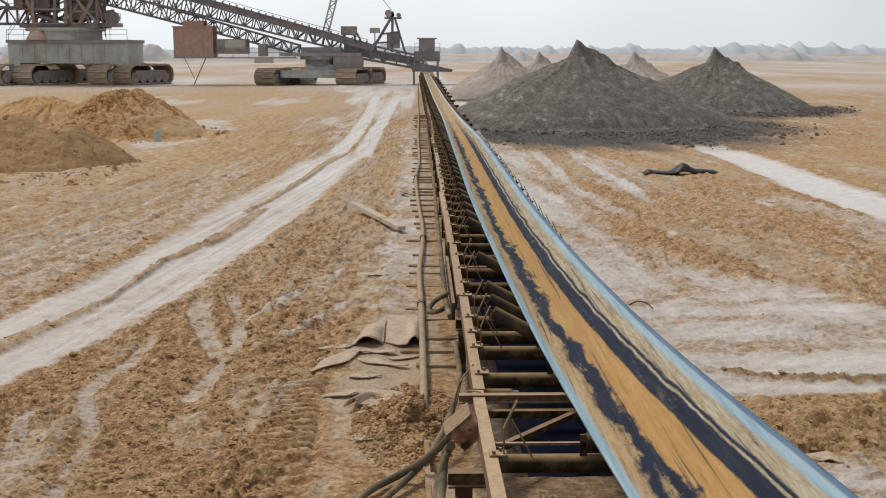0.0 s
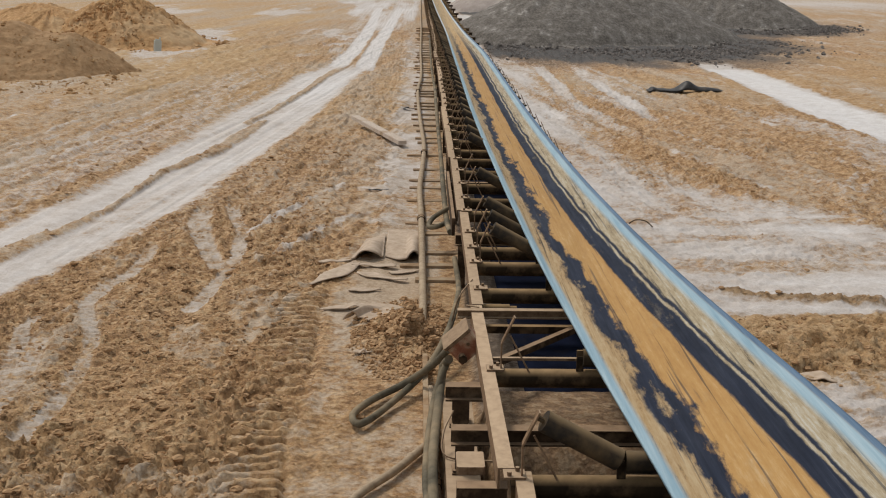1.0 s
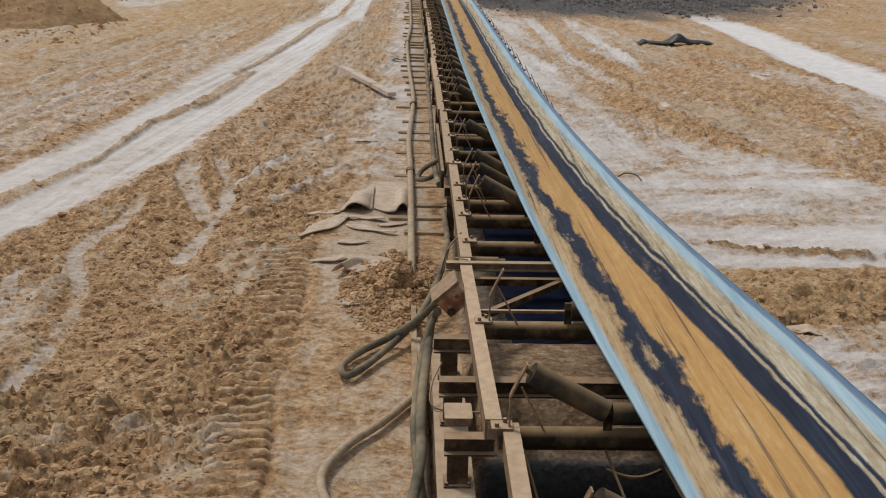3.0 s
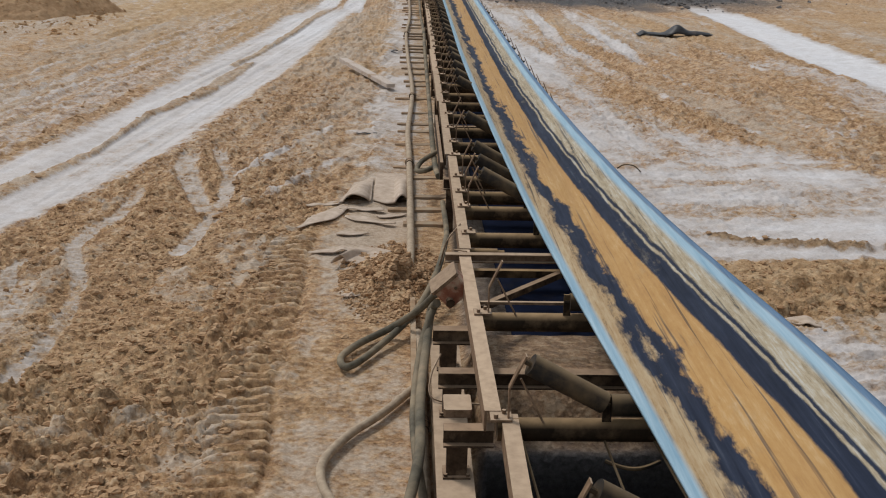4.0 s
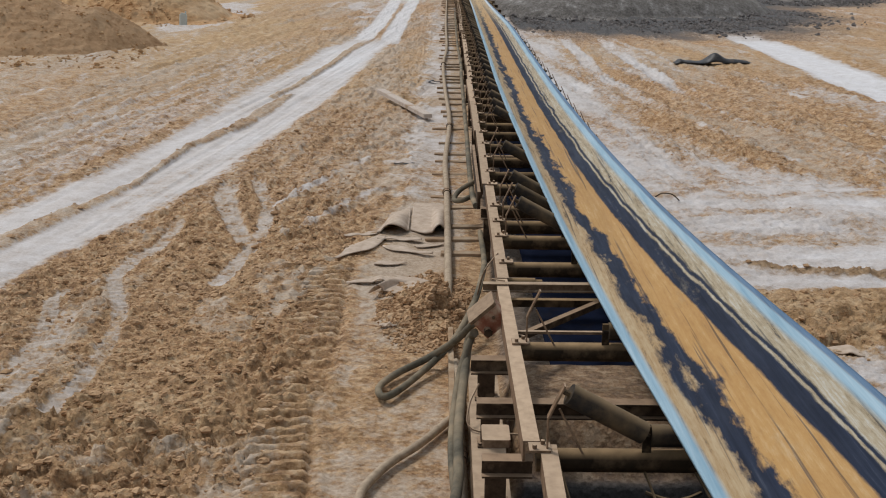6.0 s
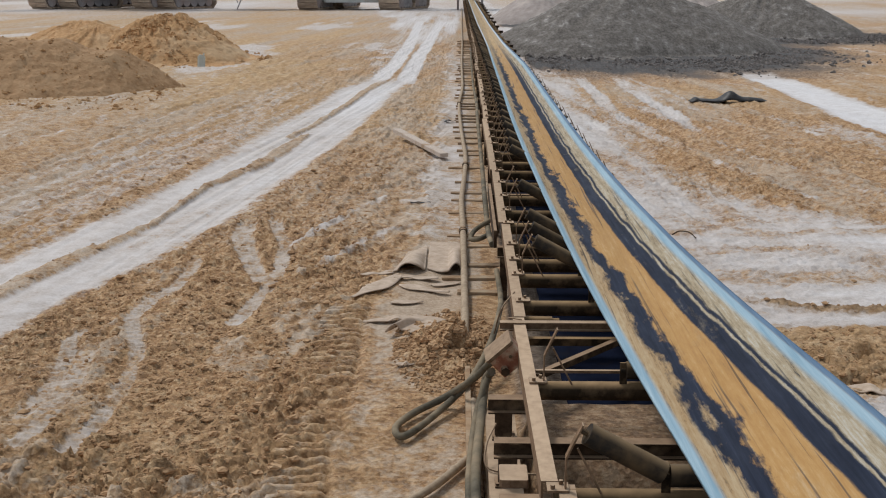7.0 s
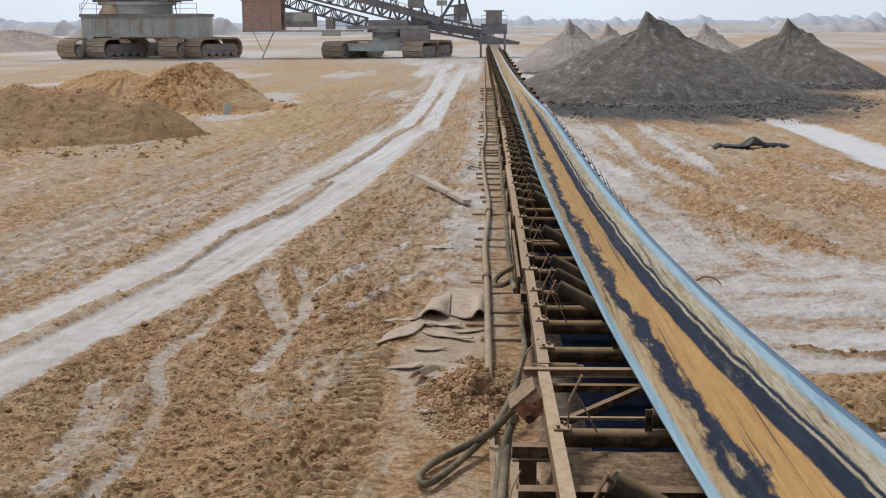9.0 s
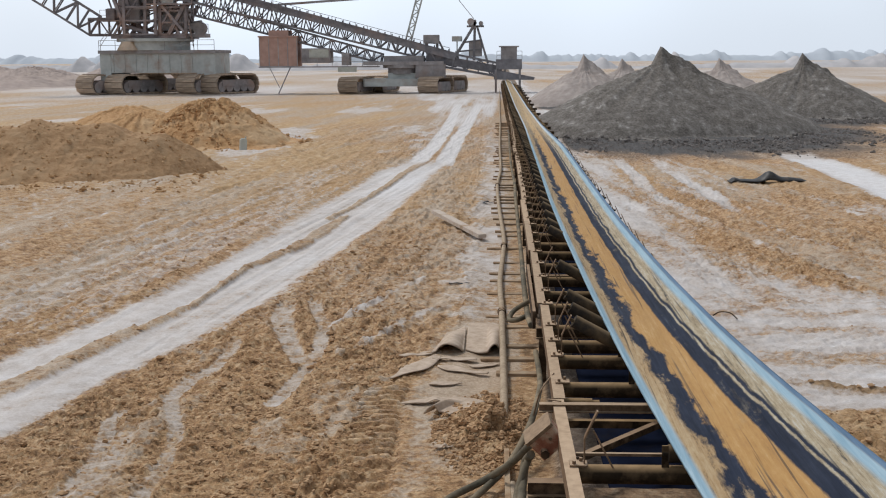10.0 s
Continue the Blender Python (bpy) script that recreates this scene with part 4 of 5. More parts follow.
while yy < 62:
    g = Geo().box(-0.17 + rnd.uniform(-0.10, 0.14), 2.1, -0.06, 0.06, -0.06, 0.035, bevel=0.012)
    part("sleeper", g, SLEEPER, conveyor, at=pose(0, yy, 0, 0, 0, rnd.uniform(-2, 2)))
    yy += rnd.choice((0.6, 0.8, 1.0, 1.5))

# ---- junction box and hoses ----
box = thing("junction_box", "rusty red steel junction box caked with clay on the conveyor frame", "junction box", at=(0.355, 8.2, 0.68))
part("housing", Geo().box(-0.11, 0.11, -0.11, 0.11, -0.085, 0.085, bevel=0.012), REDBOX, box)
part("lid", Geo().box(-0.125, 0.125, -0.125, 0.125, 0.085, 0.112, bevel=0.015), DUSTY, box, "clay-covered lid")
part("gland", Geo().rod((-0.06, -0.11, -0.03), (-0.06, -0.165, -0.03), 0.028, 12).rod((-0.06, -0.165, -0.03), (-0.06, -0.17, -0.03), 0.036, 6), STEEL, box, smooth=True)
part("bracket", Geo().bar((0.0, 0.02, -0.08), (0.12, 0.05, -0.05), 0.1, 0.02), STEEL, box)
part("bolt", Geo().rod((0.04, -0.108, 0.02), (0.04, -0.12, 0.02), 0.014, 6), STEEL, box)
box.rotation_euler = (radians(5), radians(-42), radians(0))


def hose(name, label, pts, r, mat, n=10, sides=10, joints=()):
    path = smooth_path(pts, n)
    ob = part(name, Geo().tube(path, r, sides), mat, smooth=True)
    for k in joints:
        i = int(k * (len(path) - 2))
        a, d = path[i], (path[i + 1] - path[i]).normalized()
        part("coupling", Geo().tube([a - 0.09 * d, a - 0.07 * d, a + 0.07 * d, a + 0.09 * d], r * 1.3, 12).rod(a - 0.012 * d, a + 0.012 * d, r * 1.45, 12), STEEL, ob, smooth=True)
    return tagged(ob, label, "hose")


hose("rubber_hose", "grey rubber hose looped over clay beside the conveyor", [(0.40, 12.2, 0.30), (0.42, 11.4, 0.22), (0.38, 10.6, 0.30), (0.27, 9.7, 0.28), (0.08, 9.1, 0.14), (-0.22, 8.5, 0.055), (-0.43, 8.12, 0.05), (-0.50, 8.3, 0.05), (-0.37, 8.6, 0.05), (-0.14, 8.85, 0.08), (0.10, 8.7, 0.30), (0.24, 8.42, 0.55)], 0.029, HOSE)
hose("rubber_hose", "grey rubber hose hanging from the junction box to the ground", [(0.24, 8.2, 0.55), (0.20, 8.35, 0.42), (0.165, 8.0, 0.30), (0.11, 7.0, 0.30), (0.10, 6.3, 0.28), (0.04, 5.85, 0.2), (-0.06, 5.45, 0.08), (-0.2, 4.9, 0.04), (-0.3, 4.0, 0.04)], 0.034, HOSE)
hose("rubber_hose", "grey rubber hose running beside another from the junction box", [(0.23, 8.3, 0.50), (0.14, 8.1, 0.30), (0.085, 7.5, 0.22), (0.065, 6.9, 0.22), (0.075, 6.45, 0.22), (0.10, 6.15, 0.17), (0.14, 5.8, 0.08), (0.16, 5.2, 0.05)], 0.028, HOSE)
hose("rubber_hose", "clay-smeared rubber hose curving over the ground", [(0.08, 7.75, 0.05), (-0.15, 7.3, 0.05), (-0.37, 6.95, 0.05), (-0.51, 6.58, 0.05), (-0.50, 6.29, 0.05), (-0.42, 6.05, 0.05), (-0.30, 5.7, 0.05), (-0.28, 5.2, 0.05)], 0.031, CLAYHOSE)
long_pts = [(0.04, 10.3), (0.05, 11.4), (0.04, 13.8), (0.03, 15.6), (0.01, 17.4), (0.07, 20.0), (0.08, 21.9), (0.0, 25.5), (-0.06, 30.8), (0.03, 35.5), (0.0, 45), (0.02, 60), (-0.02, 80), (0.0, 118)]
hose("supply_hose", "long clay-covered supply hose lying along the conveyor", [(x, y, 0.075 + (0.06 if y < 11 else 0)) for x, y in long_pts], 0.042, CLAYHOSE, 8, joints=(0.22, 0.42, 0.63))
hose("supply_hose", "clay-covered hose lying against the conveyor skid", [(0.13, 4.2, 0.06), (0.14, 6.0, 0.06), (0.13, 7.6, 0.06), (0.11, 8.8, 0.08)], 0.03, CLAYHOSE, 6, joints=(0.6,))
hose("rubber_hose", "black rubber hose draped along the conveyor frame", [(0.36, 12.6, 0.5), (0.34, 13.6, 0.42), (0.33, 15.4, 0.48), (0.35, 18, 0.36), (0.34, 22, 0.5), (0.33, 24, 0.65), (0.36, 27, 0.5), (0.33, 34, 0.4), (0.35, 45, 0.5)], 0.035, HOSE)
hose("rubber_hose", "short looped hose end hanging on the frame", [(0.36, 13.9, 0.5), (0.18, 13.7, 0.42), (0.12, 13.4, 0.38), (0.22, 13.3, 0.40), (0.36, 13.5, 0.42)], 0.03, HOSE)

rail = part("timber_rail", Geo().box(-0.022, 0.022, -2.6, 2.6, 0, 0.10, bevel=0.006), SLEEPER)
rail.matrix_basis = pose(0.075, 7.0, 0.0, 0, 0, 0.2)
tagged(rail, "narrow clay-stained timber laid on edge along the skid", "timber")

# ---- loose things on the ground ----


def rolled_scrap(label, outline, arch, rise, mat, seed):
    """A sheet of belting: corners front-left, front-right, back-right, back-left. Between the fractions in arch it stands up in a vault that opens to the front."""
    fl, fr, br, bl = (np.array(p, float) for p in outline)
    U, V = np.meshgrid(np.linspace(0, 1, 36), np.linspace(0, 1, 26))
    P = (fl + U[..., None] * (fr - fl)) * (1 - V[..., None]) + (bl + U[..., None] * (br - bl)) * V[..., None]
    P[..., 1] += 0.07 * np.sin(5 * U + seed) * (1 - V)
    k = np.clip((U - arch[0]) / (arch[1] - arch[0]), 0, 1)
    Z = rise * np.sin(math.pi * k) ** 0.7 * (1 - smoothstep(0.25, 1.0, V)) + 0.012 * np.sin(4 * V + 3 * U + seed) ** 2
    c = P.reshape(-1, 2).mean(0)
    ob = sheet("belt_scrap", P[..., 0] - c[0], P[..., 1] - c[1], Z, mat)
    m = ob.modifiers.new("thickness", "SOLIDIFY")
    m.thickness = 0.014
    low = max(ground_z(*p) for p in (0.8 * fl + 0.2 * c, 0.8 * fr + 0.2 * c, 0.8 * br + 0.2 * c, 0.8 * bl + 0.2 * c, c))
    ob.matrix_basis = pose(c[0], c[1], low + 0.015)
    return tagged(ob, label, "rubber scrap")


def flat_scrap(label, x, y, turn, width, length, mat, seed, hump=0.0):
    """A wrinkled strip with uneven edges, humped at its middle where told."""
    U, V = np.meshgrid(np.linspace(0, 1, 30), np.linspace(0, 1, 9))
    X = (U - 0.5) * length
    Yv = (V - 0.5) * width * (0.45 + 0.55 * np.sin(2.6 * U + seed) ** 2) * (1 - 0.6 * np.abs(2 * U - 1) ** 3) + 0.10 * width * np.sin(11 * U + seed) * (V - 0.3) + 0.12 * length * (U - 0.5) ** 2
    Z = 0.006 * np.sin(7 * U + seed) ** 2 + 0.008 * np.sin(3 * V + 5 * U) ** 2 + hump * np.exp(-(((U - 0.56) / 0.11) ** 2)) * (1 - 0.5 * V)
    ob = sheet("belt_scrap", X, Yv, Z, mat)
    m = ob.modifiers.new("thickness", "SOLIDIFY")
    m.thickness = 0.008
    ob.matrix_basis = pose(x, y, ground_z(x, y) + 0.018, 0, 0, turn)
    return tagged(ob, label, "rubber scrap")


rolled_scrap("clay-dusted scrap of belting standing up in a dark-mouthed vault", [(-0.80, 12.95), (-0.42, 13.15), (-0.43, 14.3), (-0.66, 14.0)], (0.12, 0.95), 0.11, SCRAP, 1.0)
rolled_scrap("clay-dusted scrap of belting with one front corner vaulted", [(-0.40, 13.15), (0.02, 13.12), (0.0, 14.5), (-0.40, 14.6)], (0.62, 1.0), 0.08, SCRAP, 2.3)
flat_scrap("wrinkled dusty sheet of belting lying on the clay", -0.93, 12.42, 63, 0.27, 1.05, SCRAP, 3.1)
flat_scrap("thin dusty rubber strip lying on the clay", -0.42, 12.36, -28, 0.20, 0.64, SCRAP, 4.2)
flat_scrap("short dusty rubber strip lying on the clay", -0.14, 12.62, 24, 0.15, 0.40, SCRAP, 1.2)
flat_scrap("narrow curled dusty rubber strip lying on the clay", -0.52, 12.78, -6, 0.19, 0.52, SCRAP, 2.2)
flat_scrap("torn dusty rubber strip lying on the clay", -0.98, 12.95, 18, 0.18, 0.40, SCRAP, 5.2)
flat_scrap("small torn rubber strip lying on the clay", -0.58, 11.85, 4, 0.13, 0.36, SCRAP, 0.7)
rolled_scrap("small scrap of dusty belting with a vaulted front edge", [(-0.74, 10.72), (-0.48, 10.68), (-0.14, 11.1), (-0.46, 11.28)], (0.0, 0.55), 0.07, SCRAP, 5.0)
flat_scrap("narrow dusty rubber strip on the clay", -0.70, 11.2, 12, 0.20, 0.6, SCRAP, 6.0, 0.05)
flat_scrap("short dusty rubber offcut on the clay", -0.5, 9.78, -4, 0.09, 0.17, SCRAP, 7.0, 0.03)


def humped_scrap(label, x, y, turn, width, length, hump, mat):
    """A thick torn sheet of rubber, arched over at its middle with its long edges on the ground."""
    U, V = np.meshgrid(np.linspace(0, 1, 60), np.linspace(0, 1, 15))
    X = (U - 0.5) * length
    Yv = (V - 0.5) * width * (0.55 + 0.45 * np.sin(math.pi * np.clip(U * 0.9 + 0.08, 0, 1))) + 0.08 * np.sin(7 * U)
    rise = 0.025 + 0.03 * np.sin(9 * U) ** 2 + hump * (np.exp(-(((U - 0.50) / 0.10) ** 2)) + 0.42 * np.exp(-(((U - 0.70) / 0.16) ** 2)) + 0.35 * np.exp(-(((U - 0.07) / 0.05) ** 2)))
    Z = rise * np.sin(math.pi * (0.04 + 0.92 * V)) ** 0.7 * smoothstep(0, 0.05, U) * smoothstep(1, 0.93, U) + 0.02 * fbm(X, Yv, 5.0, 3)
    ob = sheet("belt_scrap", X, Yv, Z, mat)
    m = ob.modifiers.new("thickness", "SOLIDIFY")
    m.thickness = 0.02
    ob.matrix_basis = pose(x, y, ground_z(x, y) + 0.06, 0, 0, turn)
    return tagged(ob, label, "rubber scrap")


flat_scrap("pale dusty sheet of rubber lying on churned mud", 3.56, 9.44, -14, 0.26, 0.5, SCRAP, 2.9, 0.04)
humped_scrap("dark rubber scrap humped up at its middle", 7.5, 32.1, 4, 0.6, 2.2, 0.21, BLACKSCRAP)
hose("wire_offcut", "bent rusty wire sticking out of the pale clay", [(2.9, 15.3, 0.0), (2.98, 15.2, 0.08), (3.1, 15.1, 0.09), (3.18, 15.0, 0.03)], 0.009, ROLLER, 5, 6)
flat_scrap("thin dark offcut lying on the clay", -0.62, 17.2, 0, 0.10, 0.32, BLACKSCRAP, 2.0)
flat_scrap("bent dark offcut on the pale path", -0.35, 27.3, 30, 0.12, 0.55, BLACKSCRAP, 0.4, 0.05)

plank = part("timber_plank", Geo().box(-1.5, 1.5, -0.085, 0.085, 0, 0.075, bevel=0.012), WOOD)
plank.matrix_basis = pose(-0.865, 23.05, ground_z(-0.865, 23.05) + 0.03, 0, 2, -69)
tagged(plank, "weathered pale timber plank lying on the clay", "plank")


canister = part("canister", Geo().box(-0.14, 0.14, -0.11, 0.11, 0.0, 0.42, bevel=0.04).box(-0.10, 0.10, -0.08, 0.08, 0.42, 0.47, bevel=0.03).rod((0.08, 0, 0.46), (0.08, 0, 0.54), 0.03, 10), PALEBOX)
canister.matrix_basis = pose(-9.85, 43.25, ground_z(-9.85, 43.25) + 0.01, 0, 4, 15)
tagged(canister, "pale plastic canister standing on the clay", "canister")


# ---- heaps ----
def heap(name, label, x, y, h, r, skirt, seed, mat, horn=0.55, stretch=1.0, group="tipped spoil heaps", clumps=0.05):
    n, k = 160, 90
    th, q = np.linspace(0, 2 * math.pi, n), np.linspace(0, 1, k) ** 0.9
    T, Q = np.meshgrid(th, q)
    R = (r + skirt) * Q
    cx, cy = np.cos(T), np.sin(T)
    wob = 1 + 0.10 * np.sin(2 * T + seed) + 0.07 * np.sin(3 * T + 2.1 * seed)
    px, py = R * cx, R * cy * stretch
    e = R / (r * wob)
    z = h * (np.clip(1 - np.sqrt(e ** 2 + 0.006), 0, 1) ** 0.82 if horn else np.clip(1 - e ** 1.6, 0, 1))
    z = z + 0.10 * h * np.exp(-((e - 1.0) / 0.22) ** 2) * (0.25 if horn else 0.6)
    gully = fbm(np.cos(T) * 4 + seed * 7, np.sin(T) * 4, 2.0, 3)
    z = z + 0.35 * gully * np.clip(e * 2, 0, 1) * np.clip(1.15 - e, 0, 1)
    z = z + (0.20 * fbm(px + 31 * seed, py, 0.9, 4) + 0.12 * np.abs(fbm(px + 13 * seed, py, 2.6, 4))) * np.clip(1.35 - e, 0, 1)
    z = z + clumps * (smoothstep(0.0, 0.08, fbm(px + 3 * seed, py, 3.0, 3, 0.6)) + 0.6 * smoothstep(0.0, 0.08, fbm(px, py + seed, 7.0, 2)) - 0.7) * np.clip(1.2 - e, 0, 1)
    runnel = fbm(np.cos(T) * 9 + seed * 3 + 0.25 * fbm(px, py, 0.7, 2), np.sin(T) * 9, 3.0, 4, 0.65)
    z = z + (0.26 if horn else 0.05) * runnel * np.clip(e * 2.5, 0, 1) * np.clip(1.2 - e, 0, 1)
    # the tip stands up like a fin, steep on one side, with a shoulder on the other
    tip = np.where(px < -0.1, np.clip(1 + (px + 0.1) / 0.42, 0, 1), np.clip(1 - (px + 0.1) / 1.05, 0, 1)) ** 1.15 * np.exp(-((py / 0.55) ** 2))
    z = z + 1.6 * horn * tip + 0.55 * horn * np.exp(-(((px - 1.0 - 0.1 * math.sin(seed)) / 0.5) ** 4)) * np.exp(-((py / 0.7) ** 2))
    z = z - 0.45 * smoothstep(0.8, 1.0, Q) - 0.05
    ob = sheet(name, px, py, z, mat)
    ob.location = (x, y, 0)
    return tagged(ob, label, "spoil heap", group)


for i, (x, y, h, r, s, seed) in enumerate(HEAPS):
    heap("spoil_mound", ("large pointed heap" if i == 0 else "pointed heap") + " of dark grey spoil with rubble at its foot", x, y, h - 0.78, r, s, seed, SPOIL if i < 2 else HAZESPOIL, 0.54)

BANK_X = [-17.22, -16.0, -15.08, -14.71, -14.38, -14.1, -13.83, -13.59, -12.74, -12.2, -11.91, -11.53, -11.06, -10.52, -10.13, -9.58, -9.02, -8.48]
BANK_H = [1.39, 1.49, 1.53, 1.53, 1.62, 1.89, 1.71, 1.62, 1.55, 1.65, 1.52, 1.25, 1.17, 1.31, 1.15, 0.74, 0.35, 0.03]


def bank_crest(x):
    return 33.5 + 0.30 * (x + 16)


def bank_height(x, y):
    """The long tipped bank of sand: even slopes cut off by a jagged crest."""
    run = np.interp(x, [-21, -16, -14, -12, -10.5, -9.5, -8.4], [1.6, 1.7, 1.8, 1.65, 1.3, 0.75, 0.0])
    top = np.interp(x, BANK_X, BANK_H) + 0.26 * fbm(x, y, 2.4, 4, 0.65)
    d = y - bank_crest(x) + 0.7 * fbm(x, y, 0.35, 3)
    slope = run - np.where(d < 0, -0.56 * d, 0.5 * d) + 0.16 * fbm(x, y, 0.9, 4, 0.6) + 0.17 * fbm(x, y, 3.0, 4, 0.65)
    z = np.minimum(slope, top) - 0.05 * np.exp(-((slope - top) / 0.15) ** 2)
    return np.maximum(z, -0.15)


def sand_bank():
    X, Y = np.meshgrid(np.linspace(-21, -7.8, 260), np.linspace(27, 40, 180))
    ob = sheet("sand_bank", X + 14, Y - 34, bank_height(X, Y), BANKSAND)
    ob.location = (-14, 34, 0)
    tagged(ob, "long tipped bank of ochre sand with a jagged crest", "sand bank")


sand_bank()
MOUND_TOPS = ((-12.1, 47.5, 1.85, 3.3),)
for x, y, h, r, s, seed in ((-12.1, 47.5, 1.9, 3.2, 1.8, 8), (-15.0, 47.5, 1.4, 3.0, 1.8, 7), (-16.4, 50.0, 1.5, 3.6, 2.0, 9)):
    heap("sand_mound", "low heap of clumpy ochre clay" if seed == 8 else "low rounded heap of ochre sand", x, y, h, r, s, seed, OCHRE, 0.0, 1.2, "tipped sand heaps", 0.13 if seed == 8 else 0.05)


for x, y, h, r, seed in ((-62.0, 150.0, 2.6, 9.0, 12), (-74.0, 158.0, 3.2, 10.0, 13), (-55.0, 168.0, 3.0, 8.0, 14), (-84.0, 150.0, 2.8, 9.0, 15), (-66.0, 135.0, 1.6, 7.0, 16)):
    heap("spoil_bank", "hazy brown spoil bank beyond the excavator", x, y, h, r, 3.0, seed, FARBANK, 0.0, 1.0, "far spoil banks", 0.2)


# ---- stones and clods ----
def pebble(r, rand):
    g, k = [], rand.uniform(0, 6.28)
    for i in range(3):
        z = (-0.7, 0.1, 0.75)[i]
        w = (0.75, 1.0, 0.5)[i]
        for j in range(5):
            a = k + j * 1.2566 + i * 0.5
            q = r * w * rand.uniform(0.7, 1.25)
            g.append((q * math.cos(a), q * math.sin(a), r * z * rand.uniform(0.6, 1.0)))
    f = [(i * 5 + j, i * 5 + (j + 1) % 5, (i + 1) * 5 + (j + 1) % 5, (i + 1) * 5 + j) for i in range(2) for j in range(5)]
    return g, f + [(10, 11, 12, 13, 14), (4, 3, 2, 1, 0)]


def scatter(name, label, category, mat, spots, seed, flat=1.0):
    """One mesh of loose lumps: spots of x, y, z, radius."""
    rand, g = random.Random(seed), Geo()
    for x, y, z, r in spots:
        vs, fs = pebble(r, rand)
        k = rand.uniform(0.8, 1.5) if flat < 1 else 1.0
        g.add([(a * k + x, b + y, c * flat + z) for a, b, c in vs], fs)
    me = bpy.data.meshes.new(name)
    me.from_pydata(g.v, [], g.f)
    me.materials.append(mat)
    return tagged(new(name, me), label, category, kind="stuff")


rand = random.Random(3)
spots = []
for hx, hy, hh, hr, hs, seed in HEAPS[:2]:
    for k in range(6500 if seed == 1 else 2400):
        a, q = rand.uniform(math.pi, 2 * math.pi), hr * rand.uniform(0.95, 1.05) + hs * abs(rand.gauss(0.2, 0.62))
        x, y = hx + q * math.cos(a), hy + q * math.sin(a) * 1.35
        if x > 2.7 and y > 25:
            r = min(0.11, 0.026 * rand.paretovariate(2.2))
            spots.append((x, y, r * 0.2 + max(0.0, 0.4 * (hr + 0.2 - q)), r))
scatter("rubble", "dark grey rubble strewn round the heaps", "rubble", RUBBLE, spots, 5)

pts = [(rand.uniform(-5.5, 5.5), 5.2 + 16 * rand.random() ** 1.6) for k in range(52000)]
pts += [(rand.gauss(-0.1, 0.25), rand.gauss(10.35, 0.55)) for k in range(1500)]
pts += [(rand.uniform(3.2, 5.6), rand.uniform(8.6, 11.4)) for k in range(500)]
px_, py_ = np.array([p[0] for p in pts]), np.array([p[1] for p in pts])
pz, pp, _, _, pf = lay_of_land(px_, py_)
pp = np.maximum(pp, 0.7 * pf)
spots, lumps = [], []
for x, y, z, pale in zip(px_, py_, pz, pp):
    if 0.1 < x < 2.75 and not (9.3 < y < 11.4 and x < 0.34):
        continue
    heaped = math.hypot((x + 0.1) / 0.55, (y - 10.35) / 1.25) < 1
    if heaped or rand.random() < (1.0 if x < -1.2 else 0.6 if x > 2.8 else 0.3) - (2.4 if x < -2.2 else 1.6) * pale:
        r = min(0.05, 0.010 * rand.paretovariate(1.8)) if heaped else min(0.042, 0.0075 * rand.paretovariate(1.9))
        (lumps if heaped else spots).append((float(x), float(y), float(z) + 0.15 * r, r))
scatter("clay_clods", "crumbs and clods of ochre clay", "clods", CLOD, spots, 6, 0.75)
scatter("clay_clods", "lumps of wet clay heaped beside the conveyor", "clods", CLOD, lumps, 7)
pts = []
for mx, my, count in ((-12.1, 47.5, 1300),):
    for k in range(count):
        a, q = rand.uniform(0, 6.283), 4.2 * rand.random() ** 0.7
        pts.append((mx + q * math.cos(a), my + 1.2 * q * math.sin(a)))
px_, py_ = np.array([p[0] for p in pts]), np.array([p[1] for p in pts])
pz = lay_of_land(px_, py_)[0]
for tx, ty, th, tr in MOUND_TOPS:
    pz = np.maximum(pz, th * np.clip(1 - (np.hypot(px_ - tx, (py_ - ty) / 1.2) / tr) ** 1.6, 0, 1))
lumps = [(float(x), float(y), float(z), min(0.12, 0.032 * rand.paretovariate(2.2))) for x, y, z in zip(px_, py_, pz)]
bx, by = np.array([rand.uniform(-17, -8.4) for k in range(900)]), np.array([rand.uniform(29.5, 36) for k in range(900)])
bz = np.maximum(bank_height(bx, by), lay_of_land(bx, by)[0])
lumps += [(float(x), float(y), float(z), min(0.09, 0.022 * rand.paretovariate(2.4))) for x, y, z in zip(bx, by, bz)]
scatter("clay_clods", "clods of ochre clay rolled down the sand heaps", "clods", OCHRE, lumps, 8)


